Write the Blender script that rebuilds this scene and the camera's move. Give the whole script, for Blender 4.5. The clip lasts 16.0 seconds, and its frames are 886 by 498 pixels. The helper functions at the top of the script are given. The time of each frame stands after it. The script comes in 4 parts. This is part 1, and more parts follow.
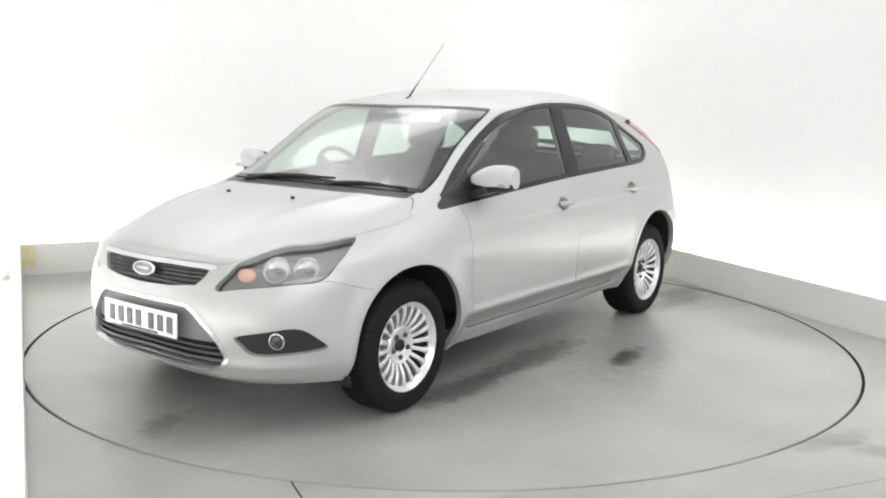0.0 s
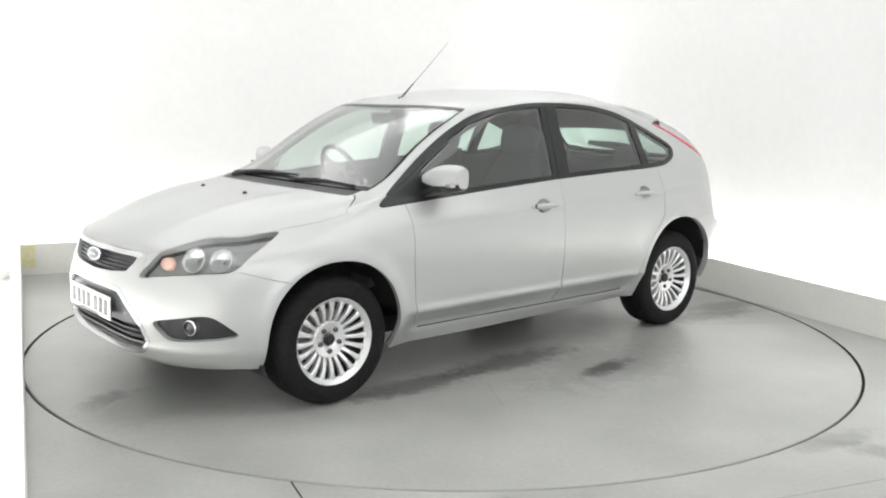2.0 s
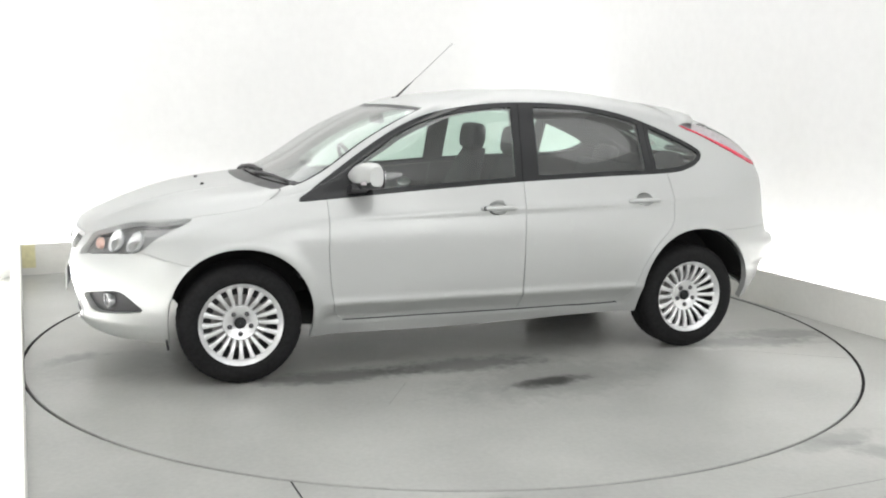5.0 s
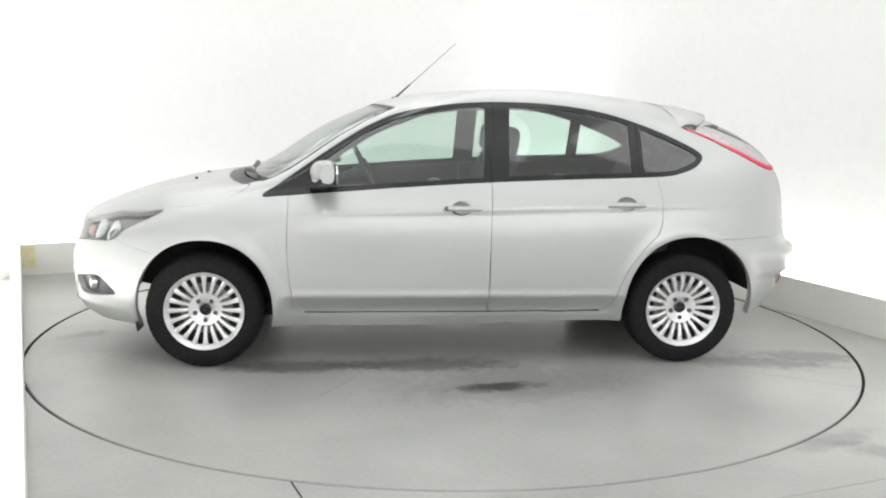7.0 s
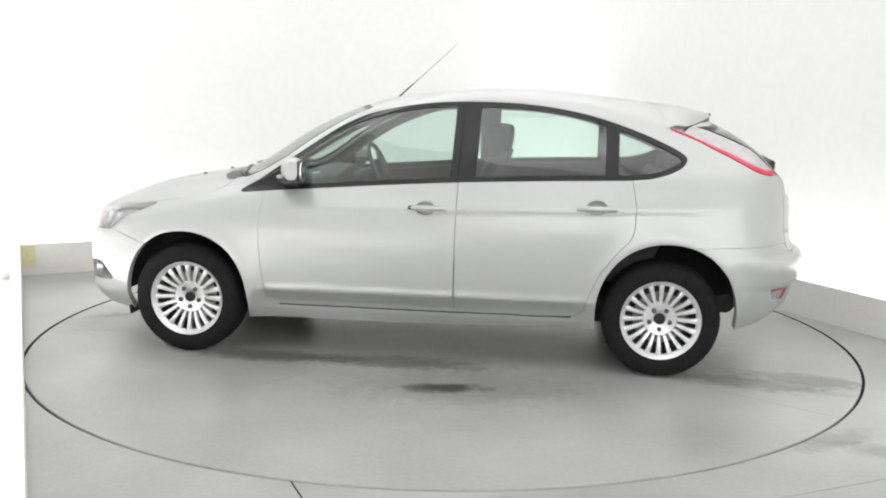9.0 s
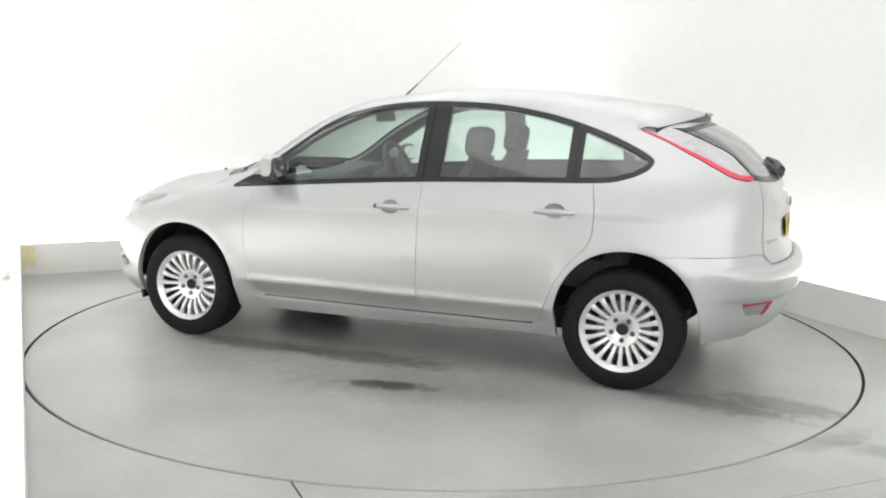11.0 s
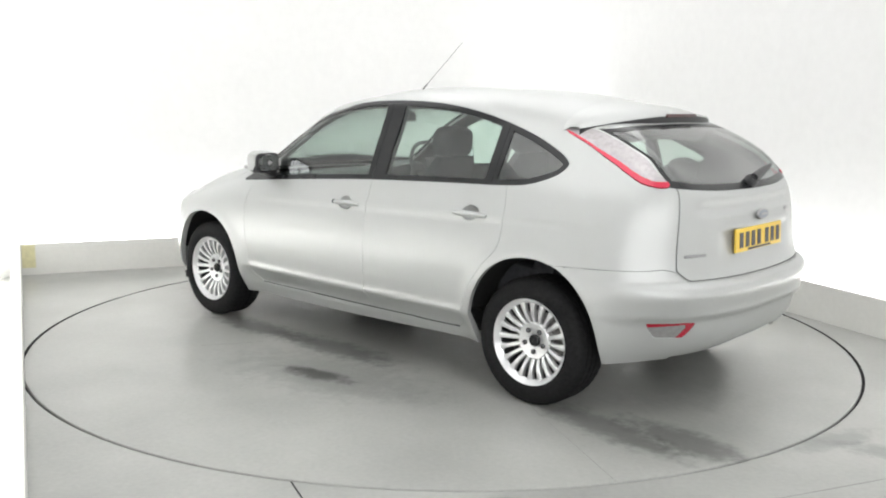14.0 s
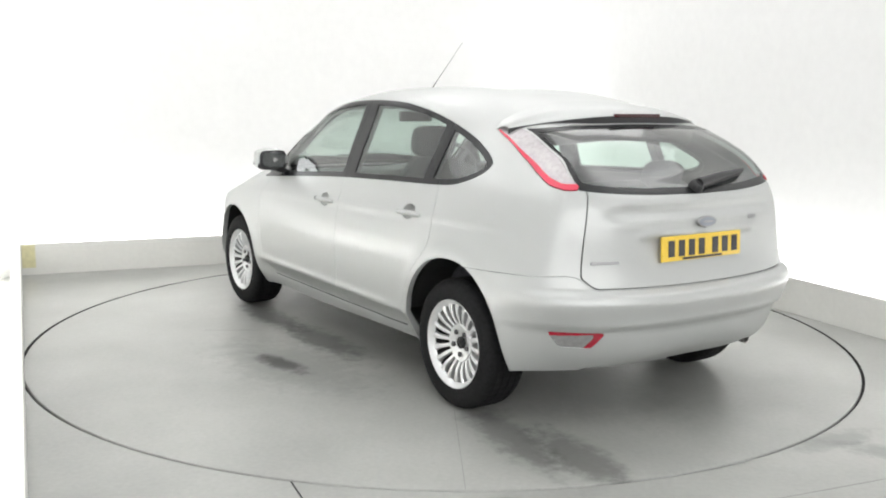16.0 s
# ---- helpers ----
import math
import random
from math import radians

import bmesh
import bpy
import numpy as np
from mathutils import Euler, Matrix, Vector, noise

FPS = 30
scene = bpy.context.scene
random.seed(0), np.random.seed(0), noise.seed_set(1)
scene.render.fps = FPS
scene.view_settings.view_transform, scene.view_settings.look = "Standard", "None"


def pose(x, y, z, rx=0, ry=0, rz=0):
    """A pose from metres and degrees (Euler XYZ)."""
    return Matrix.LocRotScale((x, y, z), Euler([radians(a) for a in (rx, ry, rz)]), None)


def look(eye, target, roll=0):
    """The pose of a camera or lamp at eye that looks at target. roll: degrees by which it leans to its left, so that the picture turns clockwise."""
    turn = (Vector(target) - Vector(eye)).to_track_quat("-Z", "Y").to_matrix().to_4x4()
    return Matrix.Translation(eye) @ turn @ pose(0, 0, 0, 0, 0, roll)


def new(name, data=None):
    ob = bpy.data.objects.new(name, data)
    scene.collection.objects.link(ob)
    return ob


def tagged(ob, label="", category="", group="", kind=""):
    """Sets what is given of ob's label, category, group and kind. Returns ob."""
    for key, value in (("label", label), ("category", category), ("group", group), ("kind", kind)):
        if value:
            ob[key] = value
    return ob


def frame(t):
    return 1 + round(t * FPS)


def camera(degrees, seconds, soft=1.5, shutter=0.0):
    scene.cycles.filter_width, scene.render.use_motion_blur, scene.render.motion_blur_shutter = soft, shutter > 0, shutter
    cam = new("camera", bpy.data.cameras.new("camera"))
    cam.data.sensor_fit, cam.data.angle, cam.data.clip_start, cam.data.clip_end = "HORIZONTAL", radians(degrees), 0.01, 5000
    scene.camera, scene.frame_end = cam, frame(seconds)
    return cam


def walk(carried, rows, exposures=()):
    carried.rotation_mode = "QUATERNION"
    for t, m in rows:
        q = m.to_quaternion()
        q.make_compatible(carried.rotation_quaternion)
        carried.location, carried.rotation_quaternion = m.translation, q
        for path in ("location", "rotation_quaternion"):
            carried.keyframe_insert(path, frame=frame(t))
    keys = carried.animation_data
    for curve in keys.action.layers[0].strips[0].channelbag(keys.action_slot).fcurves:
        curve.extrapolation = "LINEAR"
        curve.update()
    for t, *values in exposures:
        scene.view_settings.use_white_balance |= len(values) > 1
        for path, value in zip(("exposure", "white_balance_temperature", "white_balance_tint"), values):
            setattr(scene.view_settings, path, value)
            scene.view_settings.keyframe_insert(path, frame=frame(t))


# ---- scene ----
# The camera stands still before a turntable whose axis is the world's origin.
CAR_OFFSET = (0.033, -0.049)
EYE = (0.0, -5.722, 1.457)
PAN, TILT, ROLL = -0.0012, -0.1625, 0.963

cam = camera(51.4, 16.0, soft=2.0)
AIM = (EYE[0] + math.sin(PAN) * math.cos(TILT), EYE[1] + math.cos(PAN) * math.cos(TILT), EYE[2] + math.sin(TILT))
walk(cam, [(0.0, look(EYE, AIM, ROLL)), (16.0, look(EYE, AIM, ROLL))], exposures=[(0.0, 0.0), (16.0, 0.0)])

# turn of the table, seconds and degrees
TURNS = [(0.0, 233.53), (0.5, 231.06), (1.0, 227.64), (1.5, 224.13), (2.0, 220.55), (2.5, 217.0), (3.0, 213.45),
         (3.5, 209.9), (4.0, 206.33), (5.25, 197.6), (6.5, 188.91), (7.0, 185.55), (7.5, 182.3), (8.0, 178.98),
         (8.5, 175.64), (9.0, 172.27), (10.25, 163.8), (11.5, 155.41), (12.0, 152.0), (12.5, 148.55), (13.0, 145.1),
         (13.5, 141.68), (14.0, 138.2), (14.5, 134.75), (15.0, 131.28), (15.5, 127.8), (16.0, 124.2)]

# room: a rectangular bay, turned against the camera; n runs across it, m to its back wall
ROOM_TURN = 24.75
N_LEFT, N_RIGHT, M_BACK, M_FRONT, HIGH = -2.50, 2.52, 2.80, -4.1, 3.3
TABLE_R = 2.4465


def in_room(n, m, z=0.0):
    a = radians(ROOM_TURN)
    return Vector((n * math.cos(a) - m * math.sin(a), n * math.sin(a) + m * math.cos(a), z))


# ---- light ----
world = bpy.data.worlds.new("world")
scene.world = world
world.use_nodes = True
world.node_tree.nodes["Background"].inputs["Color"].default_value = (0.9, 0.95, 1.0, 1)
world.node_tree.nodes["Background"].inputs["Strength"].default_value = 0.05


def area_lamp(name, place, target, sx, sy, power, colour=(1, 1, 1)):
    data = bpy.data.lights.new(name, "AREA")
    data.shape, data.size, data.size_y, data.energy, data.color = "RECTANGLE", sx, sy, power, colour
    ob = new(name, data)
    ob.matrix_world = look(place, target)
    return tagged(ob, "large white softbox out of view", "studio lamp", group="studio softboxes")


# the lit ceiling of the bay, and the tubes hidden behind the low boards
for n, m in ((-1.2, 1.1), (1.2, 1.1), (-1.2, -1.9), (1.2, -1.9)):
    p = in_room(n, m, HIGH - 0.12)
    area_lamp("ceiling_softbox", p, p + Vector((0.001, 0, -1)), 2.36, 2.96, 20.0)
# unseen fill lamp added in front to brighten the car's flank
p = in_room(-1.2, -6.6, 2.3)
area_lamp("front_fill_lamp", p, in_room(-0.3, 0, 0.9), 7.0, 2.6, 165)
for a, b, watts in (((N_LEFT - 0.1, -3.4), (N_LEFT - 0.1, 2.5), 16.0), ((N_LEFT + 0.3, M_BACK + 0.1), (N_RIGHT - 0.3, M_BACK + 0.1), 9.5), ((N_RIGHT + 0.1, -5.5), (N_RIGHT + 0.1, 2.5), 9.5)):
    mid = in_room((a[0] + b[0]) / 2, (a[1] + b[1]) / 2, 0.06)
    long = math.dist(a, b)
    tube_lamp = area_lamp("cove_tube", mid, mid + Vector((0, 0, 1)), long, 0.07, watts * long)
    tube_lamp.matrix_world = Matrix.Translation(mid) @ Matrix.Rotation(radians(ROOM_TURN) + math.atan2(b[1] - a[1], b[0] - a[0]), 4, "Z") @ Matrix.Rotation(math.pi, 4, "X")
    tagged(tube_lamp, "white light tube in the slot behind the low board", "light tube", group="cove tubes")


# ---- materials ----
def material(name, colour, rough=0.5, metal=0.0, coat=0.0, grain=0.0, scale=40.0, bump=0.0, spec=0.5, blotch=0.0, blotch_scale=3.0):
    m = bpy.data.materials.new(name)
    m.use_nodes = True
    nt = m.node_tree
    b = nt.nodes["Principled BSDF"]
    b.inputs["Base Color"].default_value = (*colour, 1)
    b.inputs["Roughness"].default_value, b.inputs["Metallic"].default_value = rough, metal
    b.inputs["Coat Weight"].default_value, b.inputs["Coat Roughness"].default_value = coat, 0.15
    b.inputs["Specular IOR Level"].default_value = spec
    tc = nt.nodes.new("ShaderNodeTexCoord")
    colour_out = None
    for amount, size in ((blotch, blotch_scale), (grain, scale)):
        if amount <= 0:
            continue
        n = nt.nodes.new("ShaderNodeTexNoise")
        n.inputs["Scale"].default_value, n.inputs["Detail"].default_value = size, 5
        nt.links.new(tc.outputs["Object"], n.inputs["Vector"])
        r = nt.nodes.new("ShaderNodeMapRange")
        r.inputs["From Min"].default_value, r.inputs["From Max"].default_value = 0.3, 0.7
        r.inputs["To Min"].default_value, r.inputs["To Max"].default_value = 1 - amount, 1 + amount
        nt.links.new(n.outputs["Fac"], r.inputs["Value"])
        mix = nt.nodes.new("ShaderNodeMix")
        mix.data_type, mix.blend_type = "RGBA", "MULTIPLY"
        mix.inputs["Factor"].default_value = 1
        if colour_out is None:
            mix.inputs["A"].default_value = (*colour, 1)
        else:
            nt.links.new(colour_out, mix.inputs["A"])
        nt.links.new(r.outputs["Result"], mix.inputs["B"])
        colour_out = mix.outputs["Result"]
    if colour_out is not None:
        nt.links.new(colour_out, b.inputs["Base Color"])
    if bump > 0:
        n = nt.nodes.new("ShaderNodeTexNoise")
        n.inputs["Scale"].default_value, n.inputs["Detail"].default_value = scale * 2, 4
        nt.links.new(tc.outputs["Object"], n.inputs["Vector"])
        bp = nt.nodes.new("ShaderNodeBump")
        bp.inputs["Strength"].default_value, bp.inputs["Distance"].default_value = bump, 0.004
        nt.links.new(n.outputs["Fac"], bp.inputs["Height"])
        nt.links.new(bp.outputs["Normal"], b.inputs["Normal"])
    return m


def glass(name, tint, face_on=0.06, bend=4.0, gloss_rough=0.0):
    """A thin tinted pane: it lets light through straight and reflects by its angle."""
    m = bpy.data.materials.new(name)
    m.use_nodes = True
    nt = m.node_tree
    nt.nodes.remove(nt.nodes["Principled BSDF"])
    t, g = nt.nodes.new("ShaderNodeBsdfTransparent"), nt.nodes.new("ShaderNodeBsdfGlossy")
    mix, f = nt.nodes.new("ShaderNodeMixShader"), nt.nodes.new("ShaderNodeLayerWeight")
    power, scale = nt.nodes.new("ShaderNodeMath"), nt.nodes.new("ShaderNodeMath")
    power.operation, scale.operation = "POWER", "MULTIPLY_ADD"
    power.inputs[1].default_value = bend
    scale.inputs[1].default_value, scale.inputs[2].default_value = 1 - face_on, face_on
    t.inputs["Color"].default_value = (*tint, 1)
    g.inputs["Roughness"].default_value = gloss_rough
    nt.links.new(f.outputs["Facing"], power.inputs[0])
    nt.links.new(power.outputs[0], scale.inputs[0])
    nt.links.new(scale.outputs[0], mix.inputs[0])
    nt.links.new(t.outputs[0], mix.inputs[1])
    nt.links.new(g.outputs[0], mix.inputs[2])
    nt.links.new(mix.outputs[0], nt.nodes["Material Output"].inputs["Surface"])
    return m


PAINT = material("silver_paint", (0.473, 0.485, 0.477), 0.41, 0.36, 0.55, 0.02, 900)
BLACK = material("black_trim", (0.018, 0.018, 0.02), 0.38, grain=0.1, scale=120)
GLOSS_BLACK = material("gloss_black", (0.018, 0.019, 0.020), 0.25, spec=0.35)
GRILLE = material("grille_plastic", (0.02, 0.02, 0.022), 0.45, grain=0.15, scale=90)
GREY_PLASTIC = material("grey_plastic", (0.16, 0.165, 0.17), 0.5, grain=0.08, scale=150)
CHROME = material("chrome", (0.82, 0.83, 0.84), 0.12, 1.0)
MIRROR = material("mirror_glass", (0.85, 0.87, 0.88), 0.02, 1.0)
ALLOY = material("alloy", (0.74, 0.745, 0.75), 0.3, 0.6, 0.3, 0.05, 30)
ALLOY_DARK = material("alloy_barrel", (0.045, 0.045, 0.047), 0.55, 0.4, grain=0.2, scale=25)
RUBBER = material("tyre_rubber", (0.010, 0.010, 0.0105), 0.8, grain=0.3, scale=60, bump=0.3, spec=0.22)
LINER = material("arch_liner", (0.012, 0.012, 0.012), 0.9, grain=0.2, scale=60)
STEEL = material("brake_steel", (0.35, 0.34, 0.33), 0.4, 0.9, grain=0.15, scale=50)
GLASS = glass("window_glass", (0.76, 0.88, 0.82), 0.13)
SCREEN_GLASS = glass("coated_windscreen", (0.76, 0.87, 0.81), 0.09, 2.1, 0.10)
LENS = glass("clear_lens", (0.93, 0.94, 0.94), 0.06, 3.2, 0.04)
RED_LENS = material("red_lens", (0.60, 0.03, 0.07), 0.15, coat=0.5)
RED_DARK = material("dark_red_lens", (0.045, 0.006, 0.008), 0.25, coat=0.2)
PALE_LENS = material("pale_lens", (0.46, 0.43, 0.44), 0.18, 0.2, 0.5, 0.12, 45)
AMBER = material("amber_bulb", (0.76, 0.46, 0.37), 0.3, coat=0.5)
LAMP_DARK = material("lamp_bezel", (0.28, 0.285, 0.28), 0.35, 0.4)
FABRIC = material("dark_seat_fabric", (0.055, 0.057, 0.062), 0.9, grain=0.2, scale=45)
DASH = material("dashboard_plastic", (0.06, 0.062, 0.065), 0.6, grain=0.15, scale=40)
HEADLINER = material("headliner_cloth", (0.16, 0.16, 0.157), 0.95, grain=0.06, scale=40)
WHITE_PLATE = material("white_plate", (0.78, 0.78, 0.77), 0.35, grain=0.03, scale=80)
YELLOW_PLATE = material("yellow_plate", (0.80, 0.55, 0.06), 0.35, grain=0.04, scale=80)
PLATE_INK = material("plate_ink", (0.03, 0.03, 0.035), 0.4)
BADGE = material("badge_enamel", (0.26, 0.28, 0.32), 0.3, 0.3, 0.5)
WALL = material("white_studio_wall", (0.81, 0.81, 0.80), 0.7, grain=0.015, scale=14, blotch=0.02, blotch_scale=0.8)
KERB = material("white_painted_board", (0.74, 0.735, 0.70), 0.55, grain=0.02, scale=30, blotch=0.03, blotch_scale=1.6)
YELLOWED = material("yellowed_paint", (0.72, 0.68, 0.42), 0.6, grain=0.08, scale=25)
CEILING = material("white_ceiling", (0.82, 0.82, 0.82), 0.8, grain=0.02, scale=10)
DARK_GAP = material("dark_gap", (0.02, 0.02, 0.02), 0.9)
JOINT = material("worn_joint", (0.30, 0.30, 0.29), 0.8, grain=0.2, scale=30)
REFLECTOR = material("lamp_reflector", (0.90, 0.905, 0.91), 0.24, 0.55, grain=0.05, scale=45)
CHROME_PAINT = material("bright_silver_trim", (0.72, 0.725, 0.73), 0.25, 0.8, 0.4)
SLAT = material("grille_slat", (0.055, 0.056, 0.058), 0.35, grain=0.1, scale=60)
FOG_LENS = material("rear_fog_lens", (0.30, 0.295, 0.295), 0.2, 0.3, 0.5, 0.12, 60)
RED_BORDER = material("deep_red_lens", (0.36, 0.012, 0.03), 0.2, coat=0.5)
REAR_GLASS = glass("rear_window_glass", (0.74, 0.86, 0.80), 0.08, 2.3, 0.07)
FOG_GLASS = material("dark_lamp_glass", (0.06, 0.06, 0.065), 0.12, 0.6, 0.5)
LETTER = material("small_metal_letters", (0.34, 0.34, 0.345), 0.35, 0.7)
NUT = material("dark_wheel_nut", (0.10, 0.10, 0.105), 0.4, 0.6)


def floor_material(name, stains, colour=(0.358, 0.364, 0.345)):
    """Painted concrete: broad blotches, fine grain, scuffs, and stains and darker streaks of (x, y, half length, half
    width, turn, strength).
    """
    m = material(name, colour, 0.32, grain=0.05, scale=42, blotch=0.14, blotch_scale=1.3, bump=0.04)
    nt = m.node_tree
    b = nt.nodes["Principled BSDF"]
    tc = nt.nodes["Texture Coordinate"]
    last = b.inputs["Base Color"].links[0].from_socket
    warp = nt.nodes.new("ShaderNodeTexNoise")
    warp.inputs["Scale"].default_value, warp.inputs["Detail"].default_value = 11.0, 9
    nt.links.new(tc.outputs["Object"], warp.inputs["Vector"])
    warp.inputs["Roughness"].default_value = 0.65
    for x, y, rx, ry, turn, k in stains:
        mp = nt.nodes.new("ShaderNodeMapping")
        mp.vector_type = "TEXTURE"
        mp.inputs["Location"].default_value = (x, y, 0)
        mp.inputs["Rotation"].default_value = (0, 0, radians(turn))
        mp.inputs["Scale"].default_value = (rx, ry, 1)
        nt.links.new(tc.outputs["Object"], mp.inputs["Vector"])
        ln = nt.nodes.new("ShaderNodeVectorMath")
        ln.operation = "LENGTH"
        nt.links.new(mp.outputs[0], ln.inputs[0])
        ad = nt.nodes.new("ShaderNodeMath")
        ad.operation = "MULTIPLY_ADD"
        nt.links.new(warp.outputs["Fac"], ad.inputs[0])
        ad.inputs[1].default_value = 1.6
        nt.links.new(ln.outputs["Value"], ad.inputs[2])
        mr = nt.nodes.new("ShaderNodeMapRange")
        mr.interpolation_type = "SMOOTHSTEP"
        mr.inputs["From Min"].default_value, mr.inputs["From Max"].default_value = 1.15, 1.9
        mr.inputs["To Min"].default_value, mr.inputs["To Max"].default_value = 1 - k, 1
        nt.links.new(ad.outputs[0], mr.inputs["Value"])
        mix = nt.nodes.new("ShaderNodeMix")
        mix.data_type, mix.blend_type = "RGBA", "MULTIPLY"
        mix.inputs["Factor"].default_value = 1
        nt.links.new(last, mix.inputs["A"])
        nt.links.new(mr.outputs["Result"], mix.inputs["B"])
        last = mix.outputs["Result"]
    nt.links.new(last, b.inputs["Base Color"])
    return m


FLOOR = floor_material("studio_floor_paint", [(1.72, -1.86, 0.30, 0.10, 30, 0.32), (1.95, -2.0, 0.34, 0.10, -20, 0.32), (0.22, -2.56, 0.14, 0.06, 5, 0.5), (2.05, 1.35, 0.5, 0.14, 100, 0.35), (-2.6, 1.5, 0.8, 0.25, 24, 0.12)])
TABLE = floor_material("turntable_paint", [(-0.17, 1.2, 0.29, 0.095, 8, 0.80), (-0.22, 1.16, 0.8, 0.36, 8, 0.26),
                                           (-1.70, 0.80, 0.55, 0.14, -12, 0.5), (-2.06, 0.70, 0.42, 0.15, -10, 0.52),
                                           # first two here: darker streaks along the car's left side
                                           (0.85, 0.80, 0.55, 0.14, 0, 0.6), (0.16, 0.78, 0.6, 0.16, 0, 0.55), (2.18, 0.07, 0.2, 0.10, 30, 0.4), (2.0, 0.25, 0.5, 0.35, 10, 0.18), (-1.2, 0.2, 0.9, 0.5, 20, 0.15)])


# ---- mesh helpers ----
def link(name, verts, faces, mat, parent=None, label="", normals=None, smooth=True):
    me = bpy.data.meshes.new(name)
    me.from_pydata([tuple(v) for v in verts], [], [tuple(f) for f in faces])
    me.materials.append(mat)
    me.polygons.foreach_set("use_smooth", [smooth] * len(me.polygons))
    if normals is not None:
        me.normals_split_custom_set_from_vertices([tuple(n) for n in normals])
    me.update()
    ob = new(name, me)
    if parent is not None:
        ob.parent = parent
    return tagged(ob, label)


def part(name, bm, mat, parent=None, label="", smooth=True, angle=40):
    bmesh.ops.recalc_face_normals(bm, faces=bm.faces)
    me = bpy.data.meshes.new(name)
    if smooth:
        for f in bm.faces:
            f.smooth = True
        for e in bm.edges:
            e.smooth = not (len(e.link_faces) == 2 and e.calc_face_angle(0) > radians(angle))
    bm.to_mesh(me)
    bm.free()
    me.materials.append(mat)
    ob = new(name, me)
    if parent is not None:
        ob.parent = parent
    return tagged(ob, label)


def box(bm, m, sx, sy, sz, bevel=0.0, seg=2):
    made = bmesh.ops.create_cube(bm, size=1, matrix=m @ Matrix.Diagonal((sx, sy, sz, 1)))
    if bevel > 0:
        edges = list({e for v in made["verts"] for e in v.link_edges})
        bmesh.ops.bevel(bm, geom=edges, offset=bevel, segments=seg, profile=0.7, affect="EDGES")


def lathe(bm, m, profile, steps=48, close=False):
    """Turns a profile of (radius, height) about the local z axis."""
    rings = []
    for k in range(steps):
        a = 2 * math.pi * k / steps
        rings.append([bm.verts.new(m @ Vector((r * math.cos(a), r * math.sin(a), z))) for r, z in profile])
    n = len(profile)
    for k in range(steps):
        p, q = rings[k], rings[(k + 1) % steps]
        for i in range(n if close else n - 1):
            j = (i + 1) % n
            bm.faces.new((p[i], q[i], q[j], p[j]))


def tube(bm, points, radii, steps=10):
    """A round bar along points, with a radius at each."""
    pts = [Vector(p) for p in points]
    rings = []
    for i, p in enumerate(pts):
        d = (pts[min(i + 1, len(pts) - 1)] - pts[max(i - 1, 0)]).normalized()
        side = d.cross(Vector((0.13, 0.31, 0.94))).normalized()
        up = side.cross(d)
        rings.append([bm.verts.new(p + (side * math.cos(2 * math.pi * k / steps) + up * math.sin(2 * math.pi * k / steps)) * radii[i]) for k in range(steps)])
    for a, b in zip(rings, rings[1:]):
        for k in range(steps):
            bm.faces.new((a[k], a[(k + 1) % steps], b[(k + 1) % steps], b[k]))
    bm.faces.new(rings[0][::-1])
    bm.faces.new(rings[-1])


def smooth_loop(points, n=10, closed=True):
    """A rounded outline through a few corner points (Catmull-Rom)."""
    p = [np.array(q, float) for q in points]
    out = []
    m = len(p)
    for i in range(m if closed else m - 1):
        a, b, c, d = (p[(i + k - 1) % m] if closed else p[min(max(i + k - 1, 0), m - 1)] for k in range(4))
        for k in range(n):
            t = k / n
            out.append(0.5 * (2 * b + (c - a) * t + (2 * a - 5 * b + 4 * c - d) * t * t + (3 * b - a - 3 * c + d) * t ** 3))
    if not closed:
        out.append(p[-1])
    return np.array(out)


def inside(loop, q):
    """Signed distance of the points q (n, 2) to a closed outline; negative inside."""
    a, b = loop, np.roll(loop, -1, axis=0)
    best, odd = np.full(len(q), 1e9), np.zeros(len(q), bool)
    for (ax, ay), (bx, by) in zip(a, b):
        dx, dy = bx - ax, by - ay
        t = np.clip(((q[:, 0] - ax) * dx + (q[:, 1] - ay) * dy) / (dx * dx + dy * dy + 1e-15), 0, 1)
        best = np.minimum(best, np.hypot(q[:, 0] - ax - t * dx, q[:, 1] - ay - t * dy))
        if dy != 0:
            odd ^= ((ay > q[:, 1]) != (by > q[:, 1])) & (q[:, 0] < dx * (q[:, 1] - ay) / dy + ax)
    return np.where(odd, -best, best)


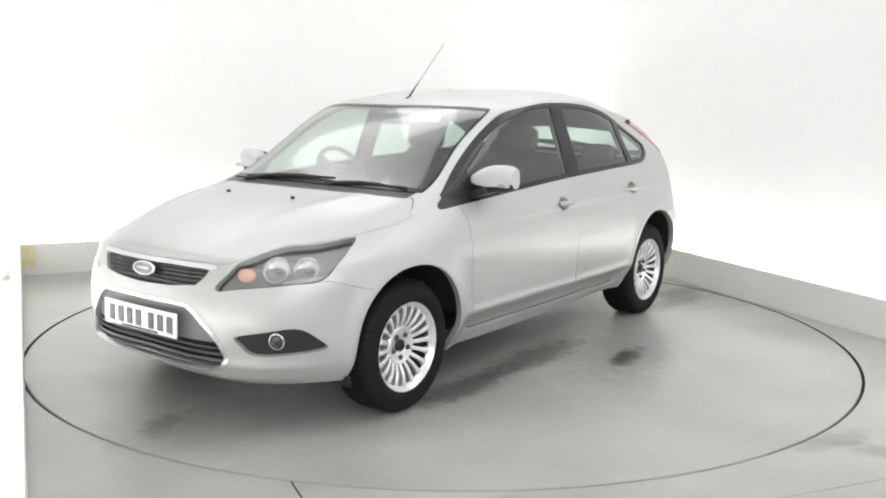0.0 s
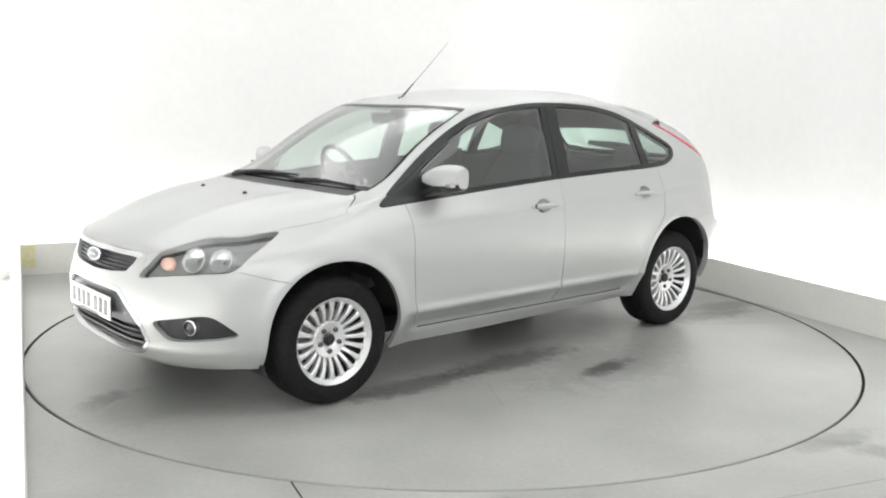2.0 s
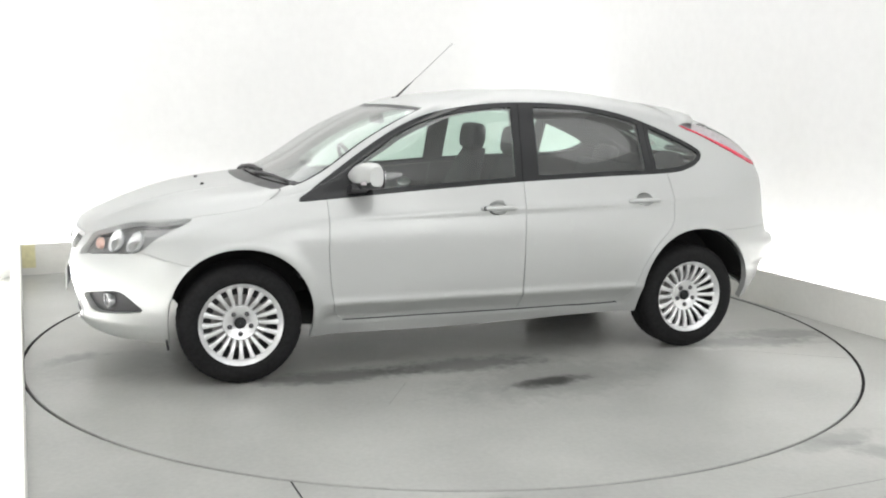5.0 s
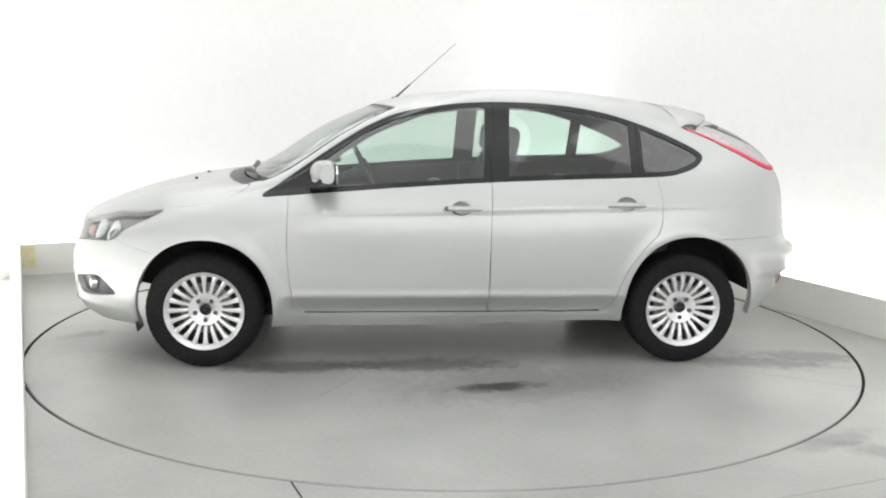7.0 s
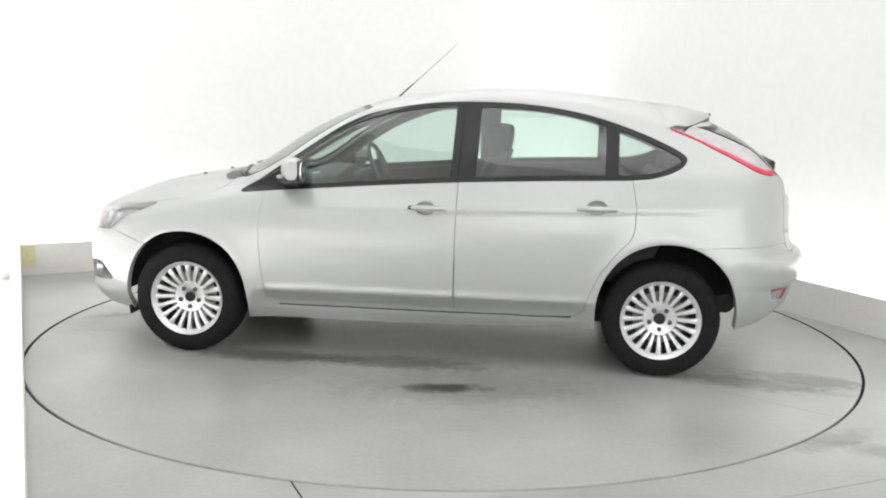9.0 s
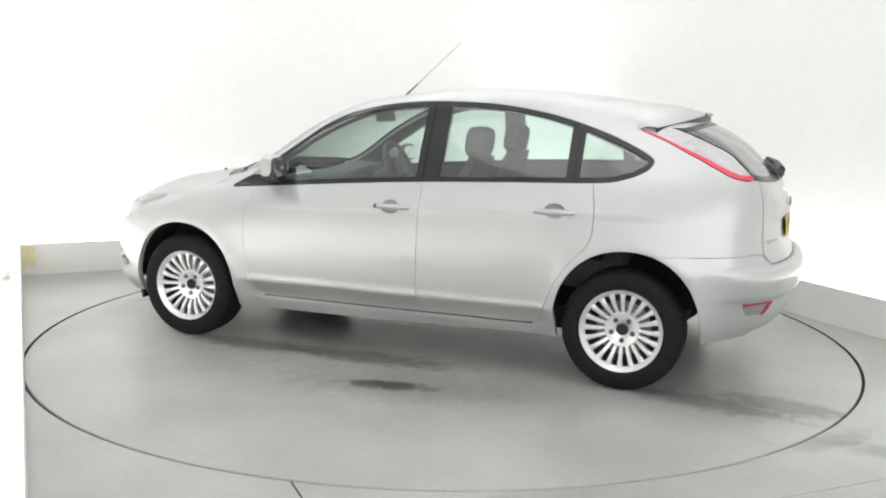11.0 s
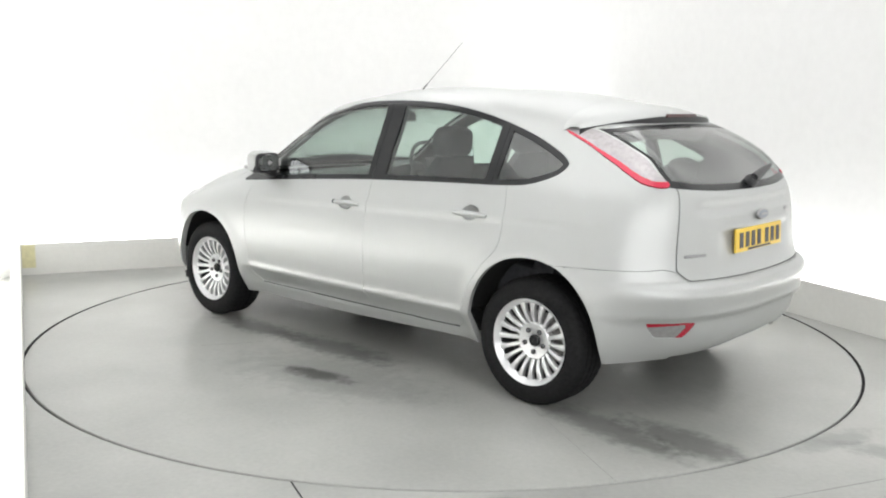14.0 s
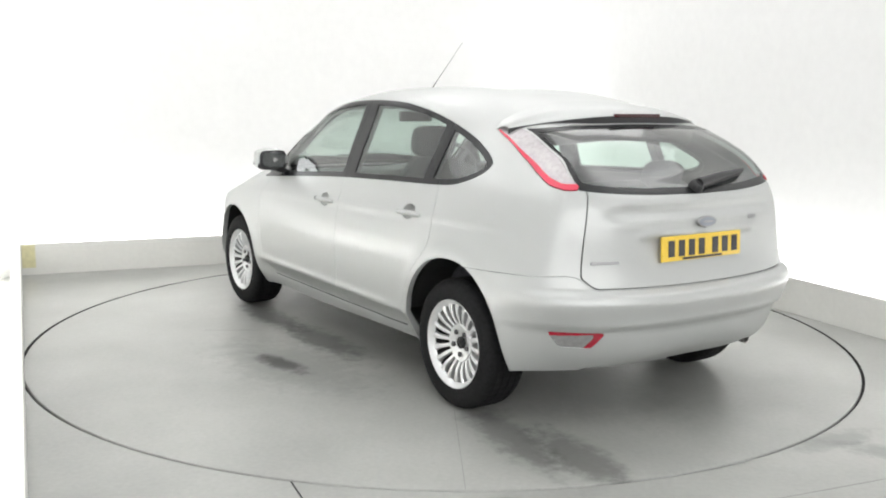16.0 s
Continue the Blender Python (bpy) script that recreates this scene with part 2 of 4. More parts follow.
class Shell:
    """The body surface; its faces are cut along lines where a function of the place is zero."""

    def __init__(self):
        P, N, s, r = body_grid()
        self.a = np.concatenate([P, N, s[..., None], r[..., None]], axis=2).reshape(-1, 8)
        self.faces = []
        for j in range(NV - 1):
            for i in range(NU - 1):
                k = j * NU + i
                self.faces.append((k, k + 1, k + NU + 1, k + NU))

    def cut(self, faces, f, gap=0.0):
        """Splits faces into those where f < -gap and those where f > gap."""
        low = self._keep(faces, f(self.a) + gap)
        return low, self._keep(faces, gap - f(self.a))

    def _keep(self, faces, val):
        out, fresh, made, n = [], [], {}, len(self.a)
        neg = val < 0
        ng = neg.tolist()
        for face in faces:
            k = [ng[i] for i in face]
            if all(k):
                out.append(face)
            elif any(k):
                poly = []
                for p, q in zip(face, face[1:] + face[:1]):
                    if ng[p]:
                        poly.append(p)
                    if ng[p] != ng[q]:
                        e = (p, q) if p < q else (q, p)
                        if e not in made:
                            t = val[e[0]] / (val[e[0]] - val[e[1]])
                            made[e] = n + len(fresh)
                            fresh.append(self.a[e[0]] * (1 - t) + self.a[e[1]] * t)
                        poly.append(made[e])
                if len(poly) > 2:
                    out.append(tuple(poly))
        if fresh:
            self.a = np.concatenate([self.a, np.array(fresh)])
        return out

    def panel(self, name, faces, mat, parent, label="", sides="L", lift=0.0, rim=0.012):
        """A panel of the faces, with a folded rim. sides: L, R or both halves in one mesh (LR)."""
        used = sorted({i for f in faces for i in f})
        at = {k: i for i, k in enumerate(used)}
        A = self.a[used]
        nrm = A[:, 3:6] / (np.linalg.norm(A[:, 3:6], axis=1, keepdims=True) + 1e-12)
        V = A[:, :3] + nrm * lift
        F = [tuple(at[i] for i in f) for f in faces]
        nv = nrm
        if rim > 0:
            count = {}
            for f in F:
                for p, q in zip(f, f[1:] + f[:1]):
                    count[(p, q)] = count.get((p, q), 0) + 1
            edge = [e for e in count if (e[1], e[0]) not in count and not (abs(V[e[0], 1]) < 1e-5 and abs(V[e[1], 1]) < 1e-5)]
            v2, n2, f2, base = [], [], [], len(V)
            for p, q in edge:
                o = np.cross(V[q] - V[p], nrm[p])
                o /= np.linalg.norm(o) + 1e-12
                k = base + len(v2)
                v2 += [V[p], V[q], V[q] - nrm[q] * rim, V[p] - nrm[p] * rim]
                n2 += [o] * 4
                f2.append((k + 1, k, k + 3, k + 2))
            if v2:
                V, nv, F = np.concatenate([V, v2]), np.concatenate([nrm, n2]), F + f2
        M = V * [1, -1, 1], nv * [1, -1, 1], [f[::-1] for f in F]
        if sides == "R":
            V, nv, F = M
        elif sides == "LR":
            # the two halves share the points on the middle plane
            middle = np.abs(V[:, 1]) < 2e-4
            V[middle, 1] = 0
            new_at = np.where(middle, np.arange(len(V)), len(V) + np.cumsum(~middle) - 1)
            F = F + [tuple(int(new_at[i]) for i in f) for f in M[2]]
            flat = nv[middle] * [1, 0, 1]
            nv[middle] = flat / (np.linalg.norm(flat, axis=1, keepdims=True) + 1e-12)
            V, nv = np.concatenate([V, M[0][~middle]]), np.concatenate([nv, M[1][~middle]])
        return link(name, V, F, mat, parent, label, nv)

    def point(self, s, r):
        """Place and normal of the body at ring coordinates."""
        i = int(np.argmin((self.a[:, 6] - s) ** 2 + (self.a[:, 7] - r) ** 2))
        return Vector(self.a[i, :3]), Vector(self.a[i, 3:6])

    def flank(self, x, z):
        """Place and normal of the flank at x, z."""
        d = (self.a[:, 0] - x) ** 2 + (self.a[:, 2] - z) ** 2 + np.where(self.a[:, 1] < 0.3, 9, 0)
        i = int(np.argmin(d))
        return Vector(self.a[i, :3]), Vector(self.a[i, 3:6])


def facing(place, normal, up=(0, 0, 1)):
    """A pose whose local z looks along normal and whose y is as upright as can be."""
    z = Vector(normal).normalized()
    x = Vector(up).cross(z).normalized()
    y = z.cross(x)
    m = Matrix((x, y, z)).transposed().to_4x4()
    m.translation = place
    return m


MIRRORED = Matrix.Diagonal((1, -1, 1, 1))


# ---- the bay ----
def bay():
    turn = Matrix.Rotation(radians(ROOM_TURN), 4, "Z")

    def slab(name, n0, n1, m0, m1, z0, z1, mat, label="", category="", kind="structure", bevel=0.0):
        bm = bmesh.new()
        box(bm, turn @ Matrix.Translation(((n0 + n1) / 2, (m0 + m1) / 2, (z0 + z1) / 2)), n1 - n0, m1 - m0, z1 - z0, bevel)
        return tagged(part(name, bm, mat, smooth=False), label, category, kind=kind)

    # floor with a round pit for the table
    bm = bmesh.new()
    steps, R = 160, TABLE_R + 0.016
    inner, outer, deep = [], [], []
    for k in range(steps):
        a = 2 * math.pi * k / steps
        c, s = math.cos(a), math.sin(a)
        e = 14.0 / max(abs(c), abs(s))
        inner.append(bm.verts.new((R * c, R * s, 0)))
        outer.append(bm.verts.new((e * c, e * s, 0)))
        deep.append(bm.verts.new((R * c, R * s, -0.12)))
    for k in range(steps):
        j = (k + 1) % steps
        bm.faces.new((inner[k], outer[k], outer[j], inner[j]))
        bm.faces.new((deep[k], inner[k], inner[j], deep[j]))
    bm.faces.new(deep)
    fl = part("floor", bm, FLOOR, smooth=False)
    # pit faces coloured dark to stand for the shade in the gap
    fl.data.materials.append(DARK_GAP)
    for f in fl.data.polygons:
        if f.center.z < -0.01:
            f.material_index = 1
    tagged(fl, "pale grey painted concrete studio floor with stains", "floor", kind="structure")

    # one white sheet bent round the bay's corners
    L, Rr, B, rad = N_LEFT - 0.2, N_RIGHT + 0.2, M_BACK + 0.2, 0.7
    path = [(L, M_FRONT), (L, B - rad)]
    path += [(L + rad - rad * math.cos(a), B - rad + rad * math.sin(a)) for a in [radians(9 * k) for k in range(1, 10)]]
    path += [(Rr - rad + rad * math.sin(a), B - rad + rad * math.cos(a)) for a in [radians(9 * k) for k in range(0, 10)]]
    path += [(Rr, B - rad - 0.01), (Rr, -9.0)]
    bm = bmesh.new()
    rows = []
    for i, (n, m) in enumerate(path):
        p0, p1 = path[max(i - 1, 0)], path[min(i + 1, len(path) - 1)]
        d = Vector((p1[0] - p0[0], p1[1] - p0[1])).normalized()
        o = Vector((-d.y, d.x)) * 0.12
        rows.append([bm.verts.new(in_room(n + e * o.x, m + e * o.y, z)) for e, z in ((0, 0), (0, HIGH), (1, HIGH), (1, 0))])
    for a, b in zip(rows, rows[1:]):
        for k in range(4):
            bm.faces.new((a[k], a[(k + 1) % 4], b[(k + 1) % 4], b[k]))
    tagged(part("wall_surround", bm, WALL, angle=30), "unseen white wall closing the room curved round the corners", "wall", kind="structure")
    # out of view: walls and ceiling added to close the room round the lamps
    slab("unseen_wall_front", -9.0, N_RIGHT + 0.15, -9.15, -9.0, 0, HIGH, WALL, "unseen white wall closing the room", "wall")
    slab("unseen_wall_side", -9.15, -9.0, -9.0, M_FRONT, 0, HIGH, WALL, "unseen white wall closing the room", "wall")
    slab("unseen_wall_return", -9.0, N_LEFT - 0.2, M_FRONT, M_FRONT + 0.15, 0, HIGH, WALL, "unseen white wall closing the room", "wall")
    slab("ceiling", -9.2, N_RIGHT + 0.2, -9.2, M_BACK + 0.2, HIGH, HIGH + 0.15, CEILING, "unseen white ceiling closing the room", "ceiling")
    h, th = 0.25, 0.03
    label = "low off-white painted board along the wall foot"
    slab("baseboard_back", N_LEFT - 0.03, N_RIGHT + 0.03, M_BACK - th, M_BACK, 0, h, KERB, label, "baseboard", bevel=0.004)
    slab("baseboard_left", N_LEFT, -2.436, M_FRONT, M_BACK - th, 0, h, KERB, label, "baseboard", bevel=0.004)
    slab("baseboard_right", N_RIGHT - th, N_RIGHT, -8.9, M_BACK - th, 0, h, KERB, label, "baseboard", bevel=0.004)
    slab("paint_patch", -2.43, -2.33, M_BACK - th - 0.002, M_BACK - th + 0.001, 0.06, h - 0.006, YELLOWED, "yellowed patch of old paint on the board", "stain")
    # joints of the fixed floor
    for (x0, y0), (x1, y1), w, mat in (((-0.57, -2.395), (-0.12, -3.4), 0.007, DARK_GAP), ((2.3, -2.05), (0.9, -2.62), 0.003, JOINT)):
        a, b = Vector((x0, y0, 0)), Vector((x1, y1, 0))
        d = (b - a).normalized()
        bm = bmesh.new()
        box(bm, Matrix.Translation((a + b) / 2 + Vector((0, 0, -0.0015))) @ Matrix.Rotation(math.atan2(d.y, d.x), 4, "Z"), (b - a).length, w, 0.005)
        tagged(part("floor_joint", bm, mat, smooth=False), "dark joint in the painted floor", "floor joint", kind="structure")


def table():
    bm = bmesh.new()
    R = TABLE_R
    lathe(bm, Matrix(), [(R - 0.02, -0.10), (R, -0.10), (R, -0.004), (R - 0.004, 0.0), (R * 0.66, 0.0), (R * 0.33, 0.0), (0.001, 0.0)], 160)
    ob = part("turntable", bm, TABLE, angle=20)
    # dark ring in the slot: the gap's shade put in as colour
    bm = bmesh.new()
    lathe(bm, Matrix(), [(R + 0.0005, -0.05), (R + 0.0005, -0.014), (R + 0.0155, -0.014), (R + 0.0155, -0.05)], 160)
    part("gap_ring", bm, DARK_GAP, ob, "dark ring standing in for shade in the table's gap")
    for (x0, y0), (x1, y1) in (((-1.30, 0.81), (-2.07, 1.29)), ((0.55, 1.00), (0.73, 1.31))):
        a, b = Vector((x0, y0, 0)), Vector((x1, y1, 0))
        d = b - a
        bm = bmesh.new()
        box(bm, Matrix.Translation((a + b) / 2 + Vector((0, 0, -0.0012))) @ Matrix.Rotation(math.atan2(d.y, d.x), 4, "Z"), d.length, 0.0025, 0.004)
        part("plate_joint", bm, JOINT, ob, "thin joint between floor plates", smooth=False)
    return tagged(ob, "round grey painted turntable flush with the floor", "turntable")


# ---- car body: a surface lofted through rings from the sill up to the roof's spine ----
# each ring runs from the front's middle round the flank to the rear's middle; x forward, y to the car's own left
RINGS = []


def ring(*xyz):
    RINGS.append(np.array(xyz, float).reshape(-1, 3))


ring(2.04, 0, 0.235, 2, 0.457, 0.23, 1.76, 0.74, 0.228, 1.32, 0.775, 0.215, 0.95, 0.794, 0.215, -0.2, 0.798, 0.22, -1, 0.798, 0.235, -1.4, 0.798, 0.235, -1.76, 0.77, 0.285, -1.95, 0.457, 0.295, -1.99, 0, 0.30)
ring(2.11, 0, 0.285, 2.065, 0.457, 0.28, 1.8, 0.775, 0.305, 1.32, 0.874, 0.33, 0.95, 0.858, 0.315, -0.2, 0.858, 0.318, -1, 0.86, 0.33, -1.4, 0.875, 0.36, -1.8, 0.79, 0.37, -2.04, 0.457, 0.385, -2.08, 0, 0.39)
ring(2.145, 0, 0.43, 2.095, 0.459, 0.43, 1.82, 0.785, 0.44, 1.32, 0.889, 0.48, 0.95, 0.89, 0.43, -0.2, 0.895, 0.43, -1, 0.892, 0.45, -1.4, 0.887, 0.5, -1.86, 0.80, 0.53, -2.07, 0.459, 0.54, -2.115, 0, 0.545)
ring(2.15, 0, 0.58, 2.09, 0.459, 0.58, 1.815, 0.78, 0.59, 1.32, 0.889, 0.64, 0.95, 0.9, 0.62, -0.2, 0.908, 0.62, -1, 0.904, 0.64, -1.4, 0.891, 0.65, -1.855, 0.805, 0.645, -2.05, 0.459, 0.645, -2.09, 0, 0.645)
ring(2.115, 0, 0.735, 2.03, 0.461, 0.735, 1.775, 0.77, 0.73, 1.32, 0.872, 0.78, 0.95, 0.888, 0.8, -0.2, 0.895, 0.82, -1, 0.893, 0.84, -1.4, 0.874, 0.85, -1.84, 0.772, 0.8, -2.01, 0.461, 0.78, -2.05, 0, 0.77)
ring(2.02, 0, 0.815, 1.94, 0.448, 0.8, 1.66, 0.72, 0.8, 1.3, 0.802, 0.865, 0.98, 0.812, 0.915, -0.2, 0.851, 0.985, -1, 0.841, 1.02, -1.4, 0.812, 1.04, -1.835, 0.715, 1.02, -1.975, 0.437, 1.02, -2.01, 0, 1.02)
ring(1.7, 0, 0.927, 1.63, 0.443, 0.917, 1.47, 0.66, 0.897, 1.2, 0.75, 0.915, 0.93, 0.779, 0.955, -0.2, 0.818, 1.08, -1, 0.803, 1.11, -1.38, 0.754, 1.13, -1.8, 0.64, 1.15, -1.868, 0.426, 1.13, -1.9, 0, 1.125)
ring(1.2, 0, 1.012, 1.16, 0.454, 1.006, 1.05, 0.685, 0.99, 0.92, 0.74, 0.99, 0.78, 0.758, 1.06, -0.2, 0.775, 1.2, -1, 0.745, 1.22, -1.33, 0.69, 1.23, -1.7, 0.6, 1.24, -1.755, 0.41, 1.24, -1.782, 0, 1.24)
ring(0.79, 0, 1.245, 0.755, 0.421, 1.238, 0.665, 0.63, 1.21, 0.585, 0.685, 1.2, 0.475, 0.707, 1.26, -0.2, 0.715, 1.35, -0.95, 0.69, 1.345, -1.25, 0.64, 1.315, -1.55, 0.56, 1.315, -1.612, 0.389, 1.325, -1.642, 0, 1.33)
ring(0.37, 0, 1.432, 0.35, 0.389, 1.424, 0.3, 0.595, 1.405, 0.235, 0.635, 1.397, 0.125, 0.652, 1.414, -0.25, 0.657, 1.453, -0.85, 0.635, 1.438, -1.12, 0.58, 1.4, -1.38, 0.497, 1.37, -1.47, 0.346, 1.38, -1.5, 0, 1.385)
ring(0.12, 0, 1.484, 0.1, 0.281, 1.476, 0.07, 0.404, 1.466, 0.03, 0.46, 1.463, -0.05, 0.483, 1.476, -0.32, 0.488, 1.506, -0.75, 0.46, 1.497, -0.97, 0.427, 1.471, -1.17, 0.36, 1.446, -1.25, 0.247, 1.443, -1.28, 0, 1.443)
ring(-0.1, 0, 1.501, -0.11, 0, 1.502, -0.14, 0, 1.504, -0.18, 0, 1.506, -0.24, 0, 1.51, -0.42, 0, 1.517, -0.66, 0, 1.512, -0.78, 0, 1.505, -0.88, 0, 1.494, -0.93, 0, 1.488, -0.95, 0, 1.486)


def spline(knots, values, at):
    """A natural cubic spline through values (along axis 0)."""
    k, n = np.asarray(knots, float), len(knots)
    h = np.diff(k)
    A, B = np.eye(n), np.zeros(values.shape)
    for i in range(1, n - 1):
        A[i, i - 1], A[i, i], A[i, i + 1] = h[i - 1], 2 * (h[i - 1] + h[i]), h[i]
        B[i] = 6 * ((values[i + 1] - values[i]) / h[i] - (values[i] - values[i - 1]) / h[i - 1])
    M = np.linalg.solve(A, B.reshape(n, -1)).reshape(values.shape)
    j = np.clip(np.searchsorted(k, at) - 1, 0, n - 2)
    e = (-1,) + (1,) * (values.ndim - 1)
    a, b, d = (k[j + 1] - at).reshape(e), (at - k[j]).reshape(e), h[j].reshape(e)
    return (M[j] * a ** 3 + M[j + 1] * b ** 3) / (6 * d) + (values[j] / d - M[j] * d / 6) * a + (values[j + 1] / d - M[j + 1] * d / 6) * b


NU, NV = 340, 170
WHEELS = ((1.327, 0.312), (-1.305, 0.312))
ARCHES = ((1.323, 0.360, 0.378), (-1.325, 0.368, 0.402))
HANDLES = ((-0.04, 0.868), (-0.948, 0.90))


def body_grid():
    """Places, normals and ring coordinates of the left half of the body."""
    R = np.array(RINGS)
    flip = np.array([1, -1, 1.0])
    ku = np.r_[0, np.cumsum(np.linalg.norm(np.diff(R[1:6], axis=1), axis=2).mean(0))]
    ku /= ku[-1]
    ext = np.concatenate([R[:, 3:0:-1] * flip, R, R[:, -2:-5:-1] * flip], axis=1)
    kx = np.r_[-ku[3:0:-1], ku, 2 - ku[-2:-5:-1]]
    us = np.linspace(0, 1, NU)
    S = spline(kx, ext.transpose(1, 0, 2), us).transpose(1, 0, 2)
    kv = np.r_[0, np.cumsum(np.linalg.norm(np.diff(S, axis=0), axis=2).mean(1))]
    kv /= kv[-1]
    ext = np.concatenate([S, S[-2:-5:-1] * flip])
    vs = np.linspace(0, 1, NV)
    P = spline(np.r_[kv, 2 - kv[-2:-5:-1]], ext, vs)
    P[:, 0, 1] = P[:, -1, 1] = P[-1, :, 1] = 0
    P[..., 1] = np.maximum(P[..., 1], 0)
    s = np.interp(us, ku, np.arange(len(ku)))
    r = np.interp(vs, kv, np.arange(len(kv)))
    low = np.clip((0.98 - P[..., 2]) / 0.1, 0, 1) * np.clip((P[..., 1] - 0.6) / 0.15, 0, 1)
    for ax, half, high in ARCHES:
        d = np.hypot((P[..., 0] - ax) / half, (P[..., 2] - 0.325) / high)
        P[..., 1] += low * 0.016 * np.exp(-((d - 1.04) / 0.15) ** 2)
    # the waist crease under the door handles
    zc = 0.868 - 0.028 * (P[..., 0] + 0.2)
    along = np.clip((1.0 - P[..., 0]) / 0.3, 0, 1) * np.clip((P[..., 0] + 1.75) / 0.3, 0, 1)
    P[..., 1] += low * along * 0.009 * np.exp(-(np.clip(P[..., 2] - zc, 0, 1) / 0.05) ** 2) * np.exp(-(np.clip(zc - P[..., 2], 0, 1) / 0.012) ** 2)
    # the doors tuck in below a low crease
    door = np.clip((P[..., 0] + 1.0) / 0.12, 0, 1) * np.clip((0.95 - P[..., 0]) / 0.12, 0, 1) * (P[..., 1] > 0.5)
    tuck = np.clip((0.396 - P[..., 2]) / 0.070, 0, 1) * (0.75 + 0.25 * np.clip((P[..., 2] - 0.282) / 0.012, 0, 1))
    P[..., 1] -= door * (0.030 * tuck - 0.010 * np.exp(-((P[..., 2] - 0.400) / 0.022) ** 2))
    # rear: the bumper stands proud of the tailgate and has a low crease; the tailgate is dished above its plate
    back = np.clip((-1.62 - P[..., 0]) / 0.25, 0, 1)
    step = lambda e, w: np.clip((e - P[..., 2]) / w, 0, 1) ** 2 * (3 - 2 * np.clip((e - P[..., 2]) / w, 0, 1))
    P[..., 0] -= back * (0.036 * (step(0.672, 0.03) - step(0.62, 0.10)) + 0.012 * step(0.60, 0.08) - 0.028 * step(0.512, 0.02))
    mid = np.clip((0.56 - P[..., 1]) / 0.12, 0, 1) * back
    P[..., 0] += mid * (0.026 * np.exp(-((P[..., 2] - 0.985) / 0.022) ** 2) - 0.016 * np.exp(-((P[..., 2] - 0.893) / 0.012) ** 2) * np.clip((0.40 - P[..., 1]) / 0.06, 0, 1) - 0.010 * np.exp(-((P[..., 2] - 0.945) / 0.014) ** 2) + 0.014 * np.exp(-((P[..., 2] - 0.83) / 0.075) ** 2) * np.clip((0.40 - P[..., 1]) / 0.1, 0, 1))
    # front: crease below the mouth, and the bonnet's two long ridges
    nose = np.clip((P[..., 0] - 1.62) / 0.25, 0, 1)
    P[..., 0] += nose * 0.012 * np.exp(-((P[..., 2] - 0.318) / 0.02) ** 2)
    hood = np.clip((P[..., 0] - 1.1) / 0.3, 0, 1) * np.clip((P[..., 2] - 0.80) / 0.05, 0, 1)
    P[..., 2] += hood * 0.008 * np.exp(-((P[..., 1] - 0.36 - 0.14 * (1.95 - P[..., 0])) / 0.05) ** 2)
    full = np.concatenate([P[:, 1:2] * flip, P, P[:, -2:-1] * flip], axis=1)
    full = np.concatenate([2 * full[:1] - full[1:2], full, full[-2:-1] * flip])
    du, dv = full[1:-1, 2:] - full[1:-1, :-2], full[2:, 1:-1] - full[:-2, 1:-1]
    N = np.cross(du, dv)
    N /= np.linalg.norm(N, axis=2, keepdims=True) + 1e-12
    ss, rr = np.meshgrid(s, r)
    return P, N, ss, rr


# ---- the car ----
def loop_cut(points, axes, where=None, n=8, stretch=(1, 1), sharp=False):
    """A cutting function: signed distance to an outline, on two columns of the shell's table."""
    loop = np.array(points, float) * stretch if sharp else smooth_loop(np.array(points, float) * stretch, n)

    def f(A):
        d = inside(loop, A[:, axes] * stretch)
        return d if where is None else np.where(where(A), d, np.abs(d) + 0.05)
    return f


SR, XZ = [6, 7], [0, 2]
GAP = 0.0013


